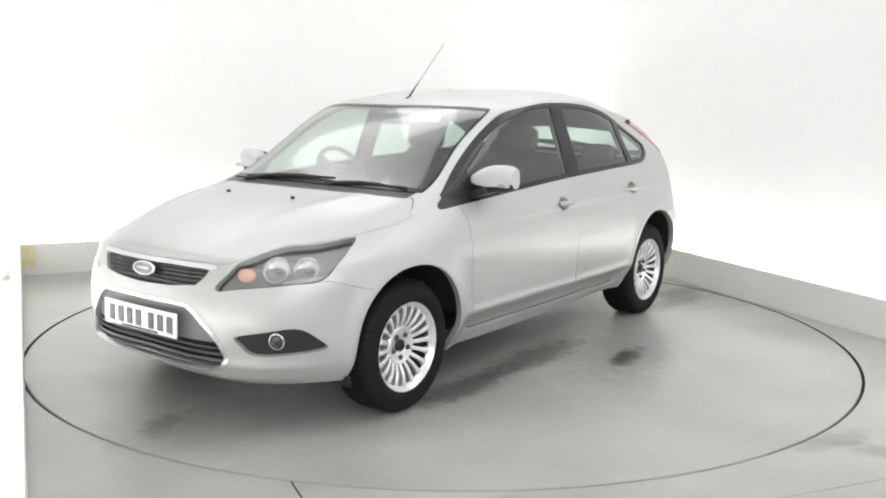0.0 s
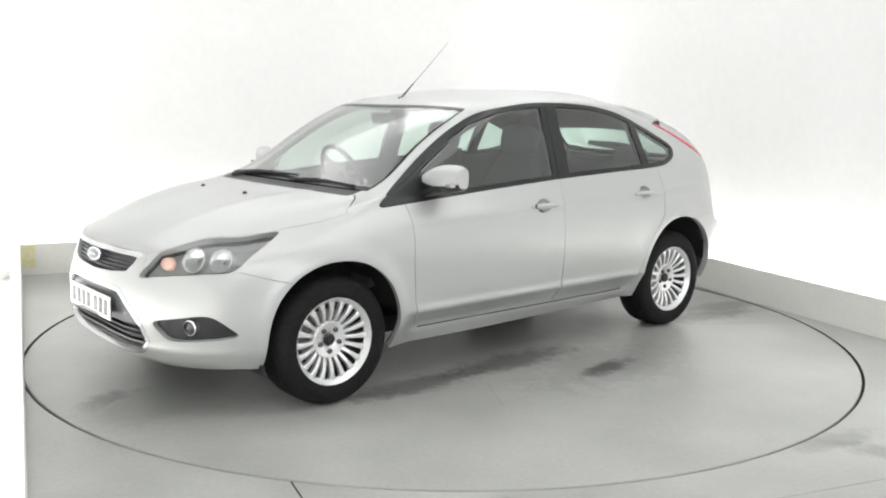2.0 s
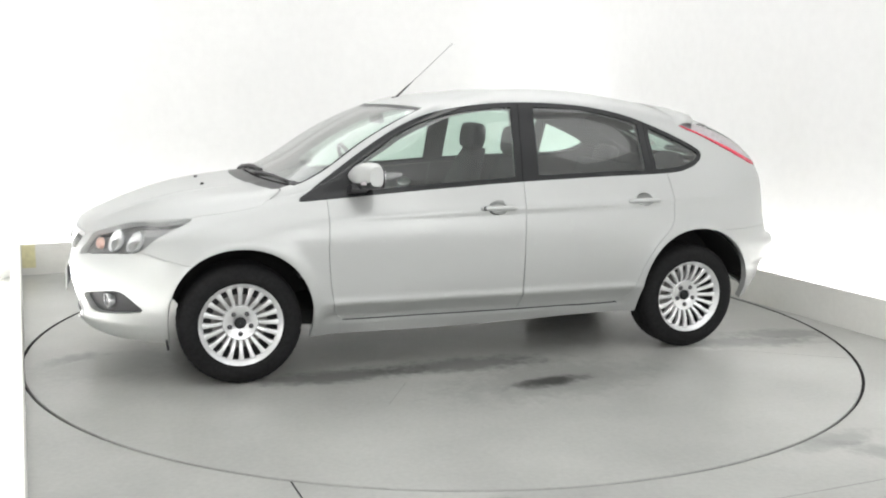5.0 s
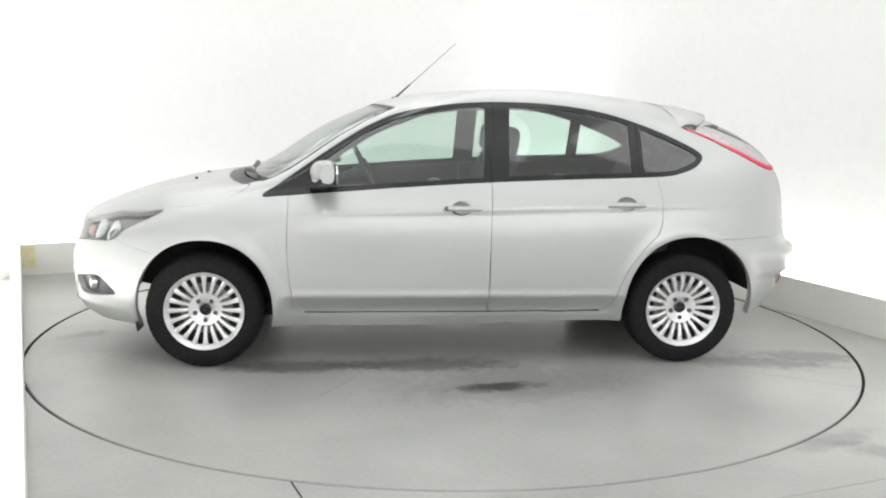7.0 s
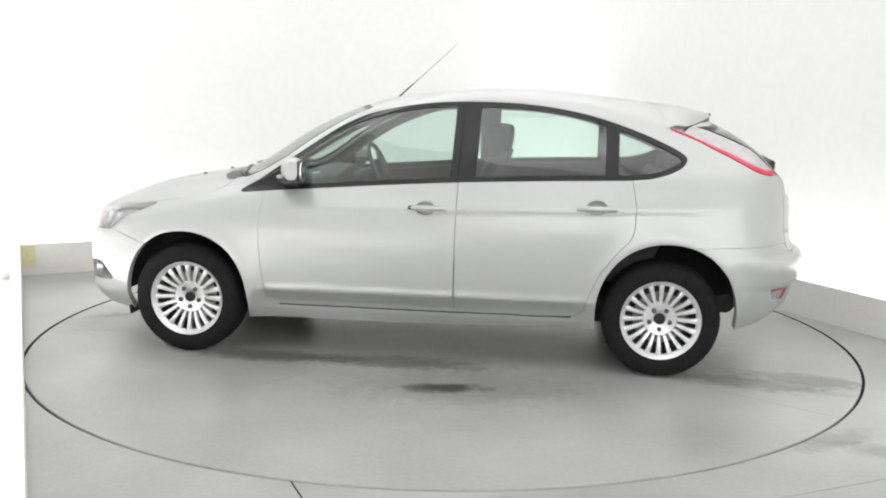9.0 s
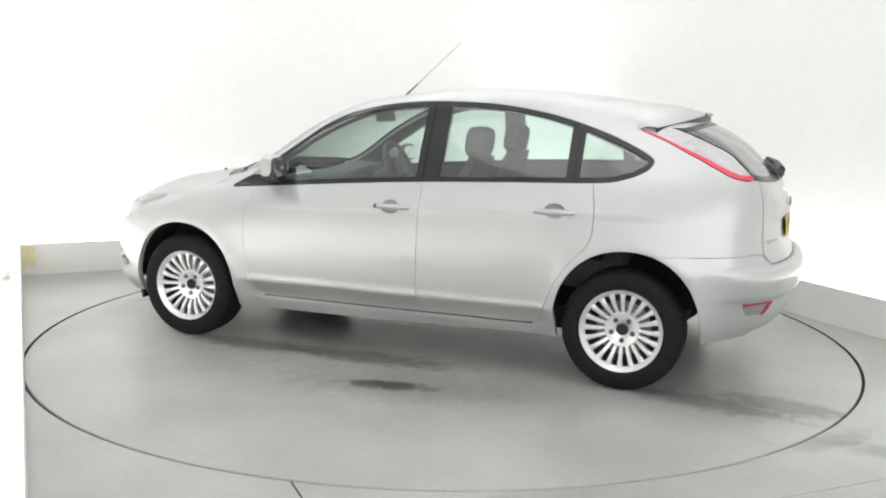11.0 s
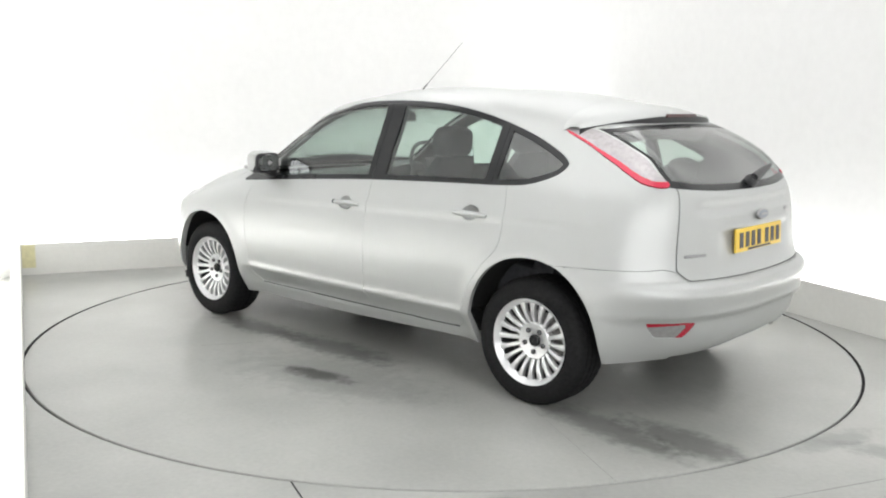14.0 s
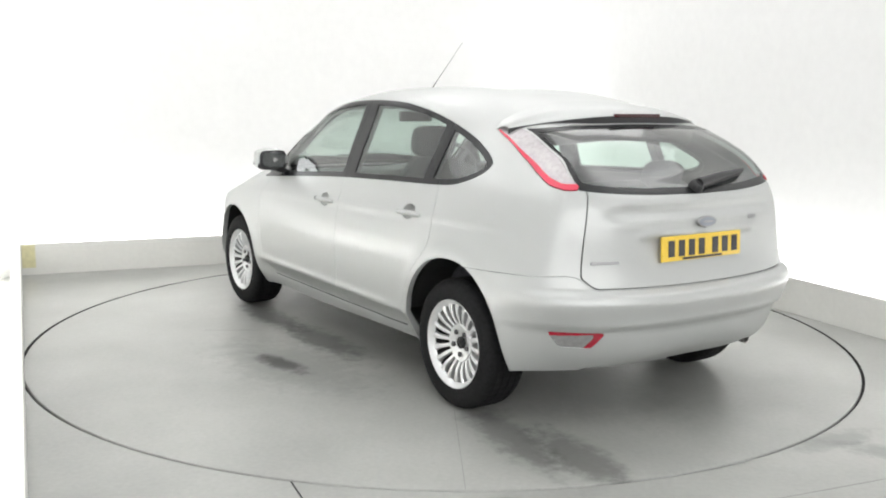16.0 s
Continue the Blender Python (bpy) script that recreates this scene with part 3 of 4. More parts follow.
def car_body(car, sh):
    rest = sh.faces
    for ax, half, high in ARCHES:
        rest = sh.cut(rest, lambda A: np.where(A[:, 1] > 0.5, ((np.abs((A[:, 0] - ax) / half) ** 2.15 + np.abs((A[:, 2] - 0.325) / high) ** 2.15) ** (1 / 2.15) - 1) * 0.36, 1))[1]
    side = lambda A: (A[:, 1] > 0.4) & (A[:, 7] > 4.6)
    dlo = loop_cut([(1.02, .928), (.93, .99), (.818, 1.068), (.637, 1.191), (.46, 1.300), (.277, 1.376), (.033, 1.422), (-.212, 1.440), (-.49, 1.436), (-.708, 1.415), (-.929, 1.370), (-1.152, 1.297), (-1.305, 1.232), (-1.39, 1.185), (-1.41, 1.155), (-1.375, 1.112), (-1.283, 1.073), (-1.144, 1.05), (-.7, 1.035), (-.215, 1.014), (.2, .987), (.577, .958), (.9, .932)], XZ, side, 5)
    win, rest = sh.cut(rest, dlo, 0.001)
    # panes of the flank
    edge = dlo
    panes = (("front_side_window", lambda A: np.maximum(edge(A) + 0.026, np.maximum(A[:, 0] - 0.735, -0.165 - A[:, 0] - 0.04 * (A[:, 2] - 1.0)))),
             ("rear_side_window", lambda A: np.maximum(edge(A) + 0.026, np.maximum(A[:, 0] + 0.30 + 0.04 * (A[:, 2] - 1.0), -0.985 - A[:, 0]))),
             ("quarter_window", lambda A: np.maximum(edge(A) + 0.026, A[:, 0] + 1.055)))
    frame_faces = win
    cuts = []
    for name, f in panes:
        pane, frame_faces = sh.cut(frame_faces, f)
        cuts.append((name, pane))
    doorline = lambda A: -0.205 - A[:, 0] - 0.05 * (A[:, 2] - 1.0)
    front_frame, rear_frame = sh.cut(frame_faces, doorline, 0.0015)
    rear_frame, quarter_frame = sh.cut(rear_frame, lambda A: -1.03 - A[:, 0], 0.001)
    for sd in "LR":
        for name, pane in cuts:
            sh.panel(name, pane, GLASS, car, "greenish tinted side window glass", sd, -0.004, 0)
        sh.panel("front_window_frame", front_frame, GLOSS_BLACK, car, "black window surround", sd, 0.001, 0.02)
        sh.panel("rear_window_frame", rear_frame, GLOSS_BLACK, car, "black window surround", sd, 0.001, 0.02)
        sh.panel("quarter_window_frame", quarter_frame, GLOSS_BLACK, car, "black window surround", sd, 0.001, 0.02)

    # windscreen with its dark border, and the scuttle below it
    ws = lambda A: np.maximum(np.maximum((A[:, 6] - 2.03) * 0.2, (7.05 - A[:, 7]) * 0.2), (A[:, 7] - 8.84 - 0.07 * A[:, 6]) * 0.2)
    screen, rest = sh.cut(rest, ws, 0.002)
    clear, border = sh.cut(screen, lambda A: ws(A) + 0.018)
    sh.panel("windscreen", clear, SCREEN_GLASS, car, "wide clear windscreen, slightly green", "LR", -0.003, 0)
    sh.panel("windscreen_border", border, GLOSS_BLACK, car, "black printed glass border", "LR", -0.003, 0.01)
    cowl, rest = sh.cut(rest, lambda A: np.maximum(np.maximum((A[:, 6] - 1.90) * 0.25, (6.84 - A[:, 7]) * 0.3), (A[:, 7] - 7.07) * 0.3))
    sh.panel("scuttle", cowl, BLACK, car, "black plastic scuttle panel", "LR", -0.006, 0.02)

    # headlamps
    front = lambda A: A[:, 0] > 1.2
    lamp = loop_cut([(.90, 3.36), (.99, 3.78), (1.13, 4.58), (1.34, 5.12), (1.70, 5.24), (2.17, 5.36), (2.15, 4.9), (2.10, 4.3), (1.99, 3.68), (1.68, 3.58), (1.45, 3.52), (1.15, 3.43)], SR, front, 6, (0.36, 0.15))
    lens, rest = sh.cut(rest, lamp, 0.0018)
    # tail lamps
    rear = lambda A: A[:, 0] < -1.0
    tail = loop_cut([(7.22, 8.02), (7.38, 7.22), (7.52, 6.39), (7.79, 5.63), (8.02, 5.42), (8.28, 5.42), (8.29, 5.56), (8.03, 6.13), (7.85, 7.43), (7.70, 8.18), (7.45, 8.27)], SR, rear, 6, (0.36, 0.13))
    tlens, rest = sh.cut(rest, tail, 0.0015)
    trim, inner = sh.cut(tlens, loop_cut([(7.0, 8.4), (7.22, 8.1), (7.352, 7.64), (7.588, 6.46), (7.812, 5.84), (7.955, 5.65), (8.05, 5.59), (8.4, 5.58), (8.4, 5.2), (7.7, 5.2), (7.3, 6.2), (7.0, 7.5)], SR, rear, 6, (0.36, 0.13)))
    # rear window, tailgate
    glassr = loop_cut([(8.31, 5.42), (8.79, 5.34), (9.34, 5.25), (11.5, 5.16), (11.5, 8.45), (7.77, 8.25), (7.89, 7.43), (8.07, 6.13)], SR, rear, 6, (0.36, 0.13), True)
    back, rest = sh.cut(rest, glassr, 0.001)
    # printed border, widened to paint in the spoiler underside's dark reflection
    backg, backb = sh.cut(back, lambda A: glassr(A) + 0.034)
    sh.panel("rear_window", backg, REAR_GLASS, car, "tinted rear window glass", "LR", -0.003, 0)
    sh.panel("rear_window_border", backb, GLOSS_BLACK, car, "black printed glass border", "LR", -0.002, 0.01)
    gate = loop_cut([(8.38, 5.5), (8.45, 5.3), (8.46, 4.24), (8.47, 3.62), (8.63, 3.28), (9.24, 3.28), (11.5, 3.28), (11.5, 5.7), (8.3, 5.6)], SR, rear, 6, (0.36, 0.15), True)
    hatch, rest = sh.cut(rest, gate, 0.0032)
    sh.panel("tailgate", hatch, PAINT, car, "silver tailgate", "LR")
    # bonnet
    bon = loop_cut([(-2, 4.13), (.94, 4.13), (1.11, 4.67), (1.33, 5.20), (1.70, 5.32), (2.19, 5.44), (2.28, 5.50), (2.86, 5.46), (3.18, 5.5), (3.20, 5.62), (3.12, 5.85), (2.82, 6.36), (2.5, 6.6), (2.26, 6.75), (2.05, 6.87), (1.85, 6.91), (.69, 6.89), (-2, 6.86)], SR, lambda A: A[:, 0] > 0.8, 6, (0.36, 0.15), True)
    hood, rest = sh.cut(rest, bon, GAP)
    sh.panel("bonnet", hood, PAINT, car, "silver bonnet", "LR")
    # openings of the front bumper
    up = loop_cut([(-1, 3.92), (.31, 3.92), (.79, 3.87), (.76, 3.65), (.68, 3.42), (.38, 3.34), (0, 3.30), (-1, 3.30)], SR, front, 6, (0.36, 0.15), True)
    grille, rest = sh.cut(rest, up)
    low = loop_cut([(-1, 2.88), (.40, 2.88), (.62, 2.86), (.72, 2.66), (.82, 2.36), (.96, 1.92), (1.03, 1.52), (.98, 1.28), (.79, 1.08), (.24, .90), (-1, .88)], SR, front, 6, (0.36, 0.15), True)
    mouth, rest = sh.cut(rest, low)
    fog = loop_cut([(1.15, 2.11), (1.45, 2.28), (1.72, 2.36), (1.88, 2.19), (2.05, 1.72), (1.95, 1.63), (1.72, 1.60), (1.34, 1.61), (1.22, 1.82)], SR, front, 6, (0.36, 0.15))
    fogs, rest = sh.cut(rest, fog)
    fb = loop_cut([(-2, -1), (-2, 4.4), (.88, 4.4), (.92, 3.5), (1.9, 3.6), (2.05, 3.60), (2.49, 3.05), (3.0, 2.8), (3.0, -1)], SR, front, 6, (0.36, 0.15), True)
    bumper, rest = sh.cut(rest, fb, 0.0008)
    lip, bumper = sh.cut(bumper, lambda A: low(A) - 0.016)
    strip, bumper = sh.cut(bumper, lambda A: np.maximum(np.maximum(up(A) - 0.030, (3.86 - A[:, 7]) * 0.15), (A[:, 6] - 0.86) * 0.3))
    sh.panel("grille_strip", strip, CHROME_PAINT, car, "bright silver strip over the grille", "LR", 0.003, 0.02)
    sh.panel("mouth_surround", lip, CHROME_PAINT, car, "bright silver surround of the lower mouth", "LR", 0.006, 0.03)
    sh.panel("front_bumper", bumper, PAINT, car, "silver front bumper with wide lower mouth", "LR", rim=0.035)
    # rear bumper
    refl = loop_cut([(8.12, 1.72), (8.75, 1.64), (8.63, 1.22), (8.30, 1.28)], SR, rear, 6, (0.36, 0.15), True)
    reflector, rest = sh.cut(rest, refl)
    diff = loop_cut([(8.67, -1), (8.67, .25), (9.03, .40), (9.4, .62), (9.72, .78), (11.5, .86), (11.5, -1)], SR, rear, 6, (0.36, 0.15), True)
    valance, rest = sh.cut(rest, diff, 0.001)
    sh.panel("rear_valance", valance, PAINT, car, "silver lower edge of the rear bumper", "LR", -0.008, 0.03)
    rb = loop_cut([(7.0, 3.30), (7.5, 3.42), (8.30, 3.66), (8.45, 3.60), (8.62, 3.22), (11.5, 3.22), (11.5, -1), (7.0, -1)], SR, rear, 6, (0.36, 0.15), True)
    rbump, rest = sh.cut(rest, rb, 0.0009)
    sh.panel("rear_bumper", rbump, PAINT, car, "silver rear bumper", "LR", rim=0.035)
    # doors
    flank = lambda A: A[:, 1] > 0.5
    fd = loop_cut([(.875, .99), (.878, .90), (.886, .655), (.872, .48), (.848, .345), (.80, .298), (-.197, .298), (-.203, .66), (-.21, 1.0), (-.212, 1.1), (.5, 1.05)], XZ, flank, 4, (1, 1), True)
    fdoor, rest = sh.cut(rest, fd, GAP)
    rd = loop_cut([(-.205, .298), (-.842, .304), (-.89, .34), (-.925, .45), (-.97, .55), (-1.04, .65), (-1.13, .745), (-1.147, .80), (-1.15, .92), (-1.13, 1.03), (-1.12, 1.1), (-.212, 1.1), (-.203, .66)], XZ, flank, 4, (1, 1), True)
    rdoor, rest = sh.cut(rest, rd, GAP)
    recess = lambda A, x, z: np.where(A[:, 1] > 0.5, (np.hypot((A[:, 0] - x) / 0.054, (A[:, 2] - z - 0.006) / 0.036) - 1) * 0.04, 1)
    fdoor = sh.cut(fdoor, lambda A: recess(A, *HANDLES[0]))[1]
    rdoor = sh.cut(rdoor, lambda A: recess(A, *HANDLES[1]))[1]
    for sd in "LR":
        sh.panel("front_door", fdoor, PAINT, car, "silver front door", sd)
        sh.panel("rear_door", rdoor, PAINT, car, "silver rear door", sd)
    sh.panel("body", rest, PAINT, car, "silver painted steel body shell", "LR", rim=0.03)
    # dark inner skin behind the gaps and inside the cabin
    skin = fdoor + rdoor + rest + hatch + tlens + front_frame + rear_frame + quarter_frame
    roof, walls = sh.cut(skin, lambda A: 8.95 - A[:, 7])
    sh.panel("cabin_lining", walls, DASH, car, "dark inner lining", "LR", -0.035, 0)
    sh.panel("headlining", roof, HEADLINER, car, "pale grey roof lining", "LR", -0.035, 0)
    sh.panel("inner_panel", hood, LINER, car, "black inner panel", "LR", -0.04, 0)
    return dict(lens=lens, trim=trim, inner=inner, grille=grille, mouth=mouth, fogs=fogs, reflector=reflector)


def headlamps(car, sh, faces):
    for sd, k in (("L", 1), ("R", -1)):
        bowl = sh.panel("headlamp", faces["lens"], LAMP_DARK, car, "headlamp with grey bezel and clear lens", sd, -0.05, 0)
        sh.panel("lamp_rim", [f for f in faces["lens"]], LENS, bowl, "clear lens", sd, 0.0, 0.05).visible_shadow = False
        for s, r, size, mat, name in ((1.46, 4.20, 0.060, REFLECTOR, "main_reflector"), (1.74, 4.33, 0.058, REFLECTOR, "dip_reflector"), (1.14, 3.86, 0.031, AMBER, "indicator_bulb")):
            p, n = sh.point(s, r)
            d = (n + Vector((0.9, 0.15, 0.0))).normalized()
            m = facing(p - n * 0.035, d)
            if k < 0:
                m = MIRRORED @ m
            bm = bmesh.new()
            if mat is REFLECTOR:
                lathe(bm, m, [(size, 0.008), (size * 0.97, 0.010), (size * 0.94, 0.006), (size * 0.93, -0.004)], 32)
                ring = part(name, bm, mat, bowl, "bright chrome reflector bowl")
                bm = bmesh.new()
                lathe(bm, m @ pose(0, 0, 0, 0, 0, 14), [(size * 0.97, 0.002), (size * 0.82, -0.014), (size * 0.6, -0.022), (size * 0.3, -0.036), (0.001, -0.038)], 11)
                part("facets", bm, mat, ring, "faceted mirror", angle=12)
                bm = bmesh.new()
                lathe(bm, m, [(size * 0.2, -0.034), (size * 0.18, -0.006), (0.001, -0.003)], 16)
                part("bulb_cap", bm, STEEL, ring, "dark bulb cap")
            else:
                lathe(bm, m @ Matrix.Diagonal((1.35, 1.0, 1, 1)), [(size, -0.01), (size * 0.9, 0.006), (size * 0.5, 0.015), (0.001, 0.018)], 24)
                part(name, bm, mat, bowl, "amber indicator")


def tail_lamps(car, sh, faces):
    for sd in "LR":
        body = sh.panel("tail_lamp", faces["inner"], PALE_LENS, car, "tall tail lamp with clear lens and red edge", sd, 0.002, 0.02)
        sh.panel("red_edge", faces["trim"], RED_LENS, body, "red light strip", sd, 0.004, 0.02)
        top, clear = sh.cut(faces["reflector"], lambda A: np.minimum((1.60 - A[:, 7]) * 0.15, (8.60 + (A[:, 7] - 1.22) * 0.29 - 0.05 - A[:, 6]) * 0.3))
        fog = sh.panel("rear_fog_lamp", clear, FOG_LENS, car, "clear rear fog lamp with red border", sd, -0.006, 0.01)
        sh.panel("red_border", top, RED_BORDER, fog, "red reflector border", sd, -0.002, 0.01)


def grilles(car, sh, faces):
    up = sh.panel("upper_grille", faces["grille"], GRILLE, car, "black slatted upper grille", "LR", -0.05, 0)
    low = sh.panel("lower_grille", faces["mouth"], GRILLE, car, "black slatted lower grille", "LR", -0.06, 0)
    for own, faces_key, rows, depth in ((up, "grille", (3.42, 3.53, 3.64, 3.75, 3.86), 0.016), (low, "mouth", (1.12, 1.27, 1.42, 1.57, 1.72), 0.02)):
        for c in rows:
            bar, _ = sh.cut(faces[faces_key], lambda A: A[:, 7] - c - 0.032)
            _, bar = sh.cut(bar, lambda A: A[:, 7] - c + 0.032)
            sh.panel("slat", bar, SLAT, own, "", "LR", -depth, 0.02)
    plate_back, _ = sh.cut(faces["mouth"], lambda A: (1.88 - A[:, 7]) * 0.14)
    sh.panel("plate_panel", plate_back, GREY_PLASTIC, low, "grey panel behind the plate", "LR", -0.02, 0.01)
    for sd in "LR":
        pocket = sh.panel("fog_lamp", faces["fogs"], GRILLE, car, "black fog lamp recess with round lamp", sd, -0.03, 0)
        p, n = sh.point(1.55, 2.02)
        m = facing(p - n * 0.02, (n + Vector((0.8, 0, 0))).normalized())
        if sd == "R":
            m = MIRRORED @ m
        bm = bmesh.new()
        lathe(bm, m, [(0.036, -0.02), (0.036, 0.010), (0.031, 0.012), (0.029, 0.0)], 32)
        part("fog_lamp_ring", bm, CHROME, pocket, "chrome ring")
        bm = bmesh.new()
        lathe(bm, m, [(0.0295, 0.0), (0.024, 0.004), (0.012, 0.007), (0.001, 0.008)], 32)
        part("fog_lamp_glass", bm, FOG_GLASS, pocket, "dark shiny lamp glass")


def wheel_mesh():
    """The parts of one wheel, its axis along z and its outer face up."""
    out = {}
    bm = bmesh.new()
    prof = [(0.205, 0.046), (0.212, 0.054), (0.222, 0.060), (0.246, 0.064), (0.281, 0.058), (0.300, 0.046), (0.309, 0.03)]
    for lo, hi in ((0.016, 0.010), (-0.022, -0.028), (-0.062, -0.068), (-0.10, -0.106)):
        prof += [(0.312, lo), (0.305, lo - 0.001), (0.305, hi + 0.001), (0.312, hi)]
    prof += [(0.309, -0.13), (0.300, -0.146), (0.281, -0.158), (0.246, -0.162), (0.206, -0.15)]
    lathe(bm, Matrix(), prof, 144)
    # cross cuts of the tread blocks, running a little way down the shoulder
    for n, v in enumerate(bm.verts):
        if (n // len(prof)) % 3 == 0:
            r = math.hypot(v.co.x, v.co.y)
            if r > 0.298:
                k = 1 - (0.003 if r > 0.306 else 0.0015) / r
                v.co.x, v.co.y = v.co.x * k, v.co.y * k
    out["tyre"] = (bm, RUBBER, "black rubber tyre")
    bm = bmesh.new()
    lathe(bm, Matrix(), [(0.186, 0.026), (0.194, 0.040), (0.205, 0.050), (0.2105, 0.056), (0.2135, 0.052), (0.208, 0.046)], 72)
    lathe(bm, Matrix(), [(0.001, -0.006), (0.030, -0.004), (0.040, 0.003), (0.070, 0.008), (0.086, 0.012), (0.094, 0.004), (0.092, -0.03)], 48)
    for k in range(20):
        a = 2 * math.pi * k / 20
        n = 6
        rows = []
        for i in range(n + 1):
            t = i / n
            r = 0.08 + t * 0.120
            w = 0.0085 + 0.0035 * t + 0.007 * max(0, t - 0.75) / 0.25
            z = 0.004 + 0.030 * t + 0.012 * math.sin(math.pi * t)
            c, s = math.cos(a), math.sin(a)
            row = []
            for dx, dz in ((-w, -0.025), (-w, -0.004), (-w * 0.6, 0.0), (w * 0.6, 0.0), (w, -0.004), (w, -0.025)):
                row.append(bm.verts.new((r * c - dx * s, r * s + dx * c, z + dz)))
            rows.append(row)
        for p, q in zip(rows, rows[1:]):
            for i in range(5):
                bm.faces.new((p[i], p[i + 1], q[i + 1], q[i]))
    out["rim"] = (bm, ALLOY, "silver alloy rim with twenty thin spokes")
    bm = bmesh.new()
    lathe(bm, Matrix(), [(0.185, -0.06), (0.206, 0.030), (0.205, 0.042)], 48)
    lathe(bm, Matrix(), [(0.195, -0.15), (0.195, -0.055), (0.001, -0.055)], 48)
    out["barrel"] = (bm, ALLOY_DARK, "dark wheel barrel")
    bm = bmesh.new()
    lathe(bm, Matrix(), [(0.14, -0.045), (0.14, -0.038), (0.06, -0.038), (0.06, -0.02)], 48)
    out["brake_disc"] = (bm, STEEL, "grey steel brake disc")
    bm = bmesh.new()
    lathe(bm, Matrix(), [(0.029, -0.008), (0.029, 0.008), (0.024, 0.013), (0.001, 0.014)], 28)
    out["centre_cap"] = (bm, GLOSS_BLACK, "dark round centre cap")
    return out


def wheels(car):
    meshes = {}
    for (wx, wz) in WHEELS:
        for k in (1, -1):
            m = Matrix.Translation((wx, k * 0.804, wz)) @ (Matrix.Identity(4) if k > 0 else Matrix.Rotation(math.pi, 4, "Z")) @ pose(0, 0, 0, -90, 0, 0)
            if not meshes:
                for name, (bm, mat, label) in wheel_mesh().items():
                    ob = part(name, bm, mat, None, label, angle=35)
                    meshes[name] = (ob.data, label)
                    bpy.data.objects.remove(ob)
                bm = bmesh.new()
                lathe(bm, Matrix(), [(0.0125, -0.012), (0.0125, 0.004), (0.010, 0.006), (0.001, 0.006)], 12)
                ob = part("nut", bm, NUT)
                meshes["wheel_nut"] = (ob.data, "")
                bpy.data.objects.remove(ob)
            hub = new("wheel", meshes["barrel"][0])
            hub.parent, hub.matrix_basis = car, m
            tagged(hub, "alloy road wheel with black tyre")
            for name in ("tyre", "rim", "brake_disc", "centre_cap"):
                ob = new(name, meshes[name][0])
                ob.parent = hub
                tagged(ob, meshes[name][1])
            for i in range(5):
                a = 2 * math.pi * (i + 0.25) / 5
                ob = new("wheel_nut", meshes["wheel_nut"][0])
                ob.parent, ob.matrix_basis = hub, Matrix.Translation((0.056 * math.cos(a), 0.056 * math.sin(a), 0.009))
            # arch liner
            bm = bmesh.new()
            rows = []
            for i in range(25):
                a = radians(12 + 156 * i / 24)
                rows.append([bm.verts.new((wx + r * math.cos(a), k * y, wz + 0.01 + r * math.sin(a))) for r, y in ((0.408, 0.84), (0.408, 0.52), (0.1, 0.5))])
            for p, q in zip(rows, rows[1:]):
                for i in range(2):
                    bm.faces.new((p[i], p[i + 1], q[i + 1], q[i]))
            part("arch_liner", bm, LINER, car, "black wheel arch liner")


def car_thing():
    car = new("car")
    tagged(car, "silver five-door hatchback with alloy wheels on the turntable", "car")
    sh = Shell()
    faces = car_body(car, sh)
    headlamps(car, sh, faces)
    tail_lamps(car, sh, faces)
    grilles(car, sh, faces)
    wheels(car)
    bm = bmesh.new()
    box(bm, pose(0, 0, 0.275), 3.1, 1.24, 0.09, 0.03)
    part("underbody", bm, LINER, car, "dark underbody")
    bm = bmesh.new()
    box(bm, pose(1.93, 0, 0.48), 0.12, 0.96, 0.44, 0.03)
    part("radiator", bm, LINER, car, "dark radiator behind the grilles")
    details(car, sh)
    return car



def details(car, sh):
    on_both(car, sh)
    front_fittings(car, sh)
    rear_fittings(car, sh)
    cabin(car)


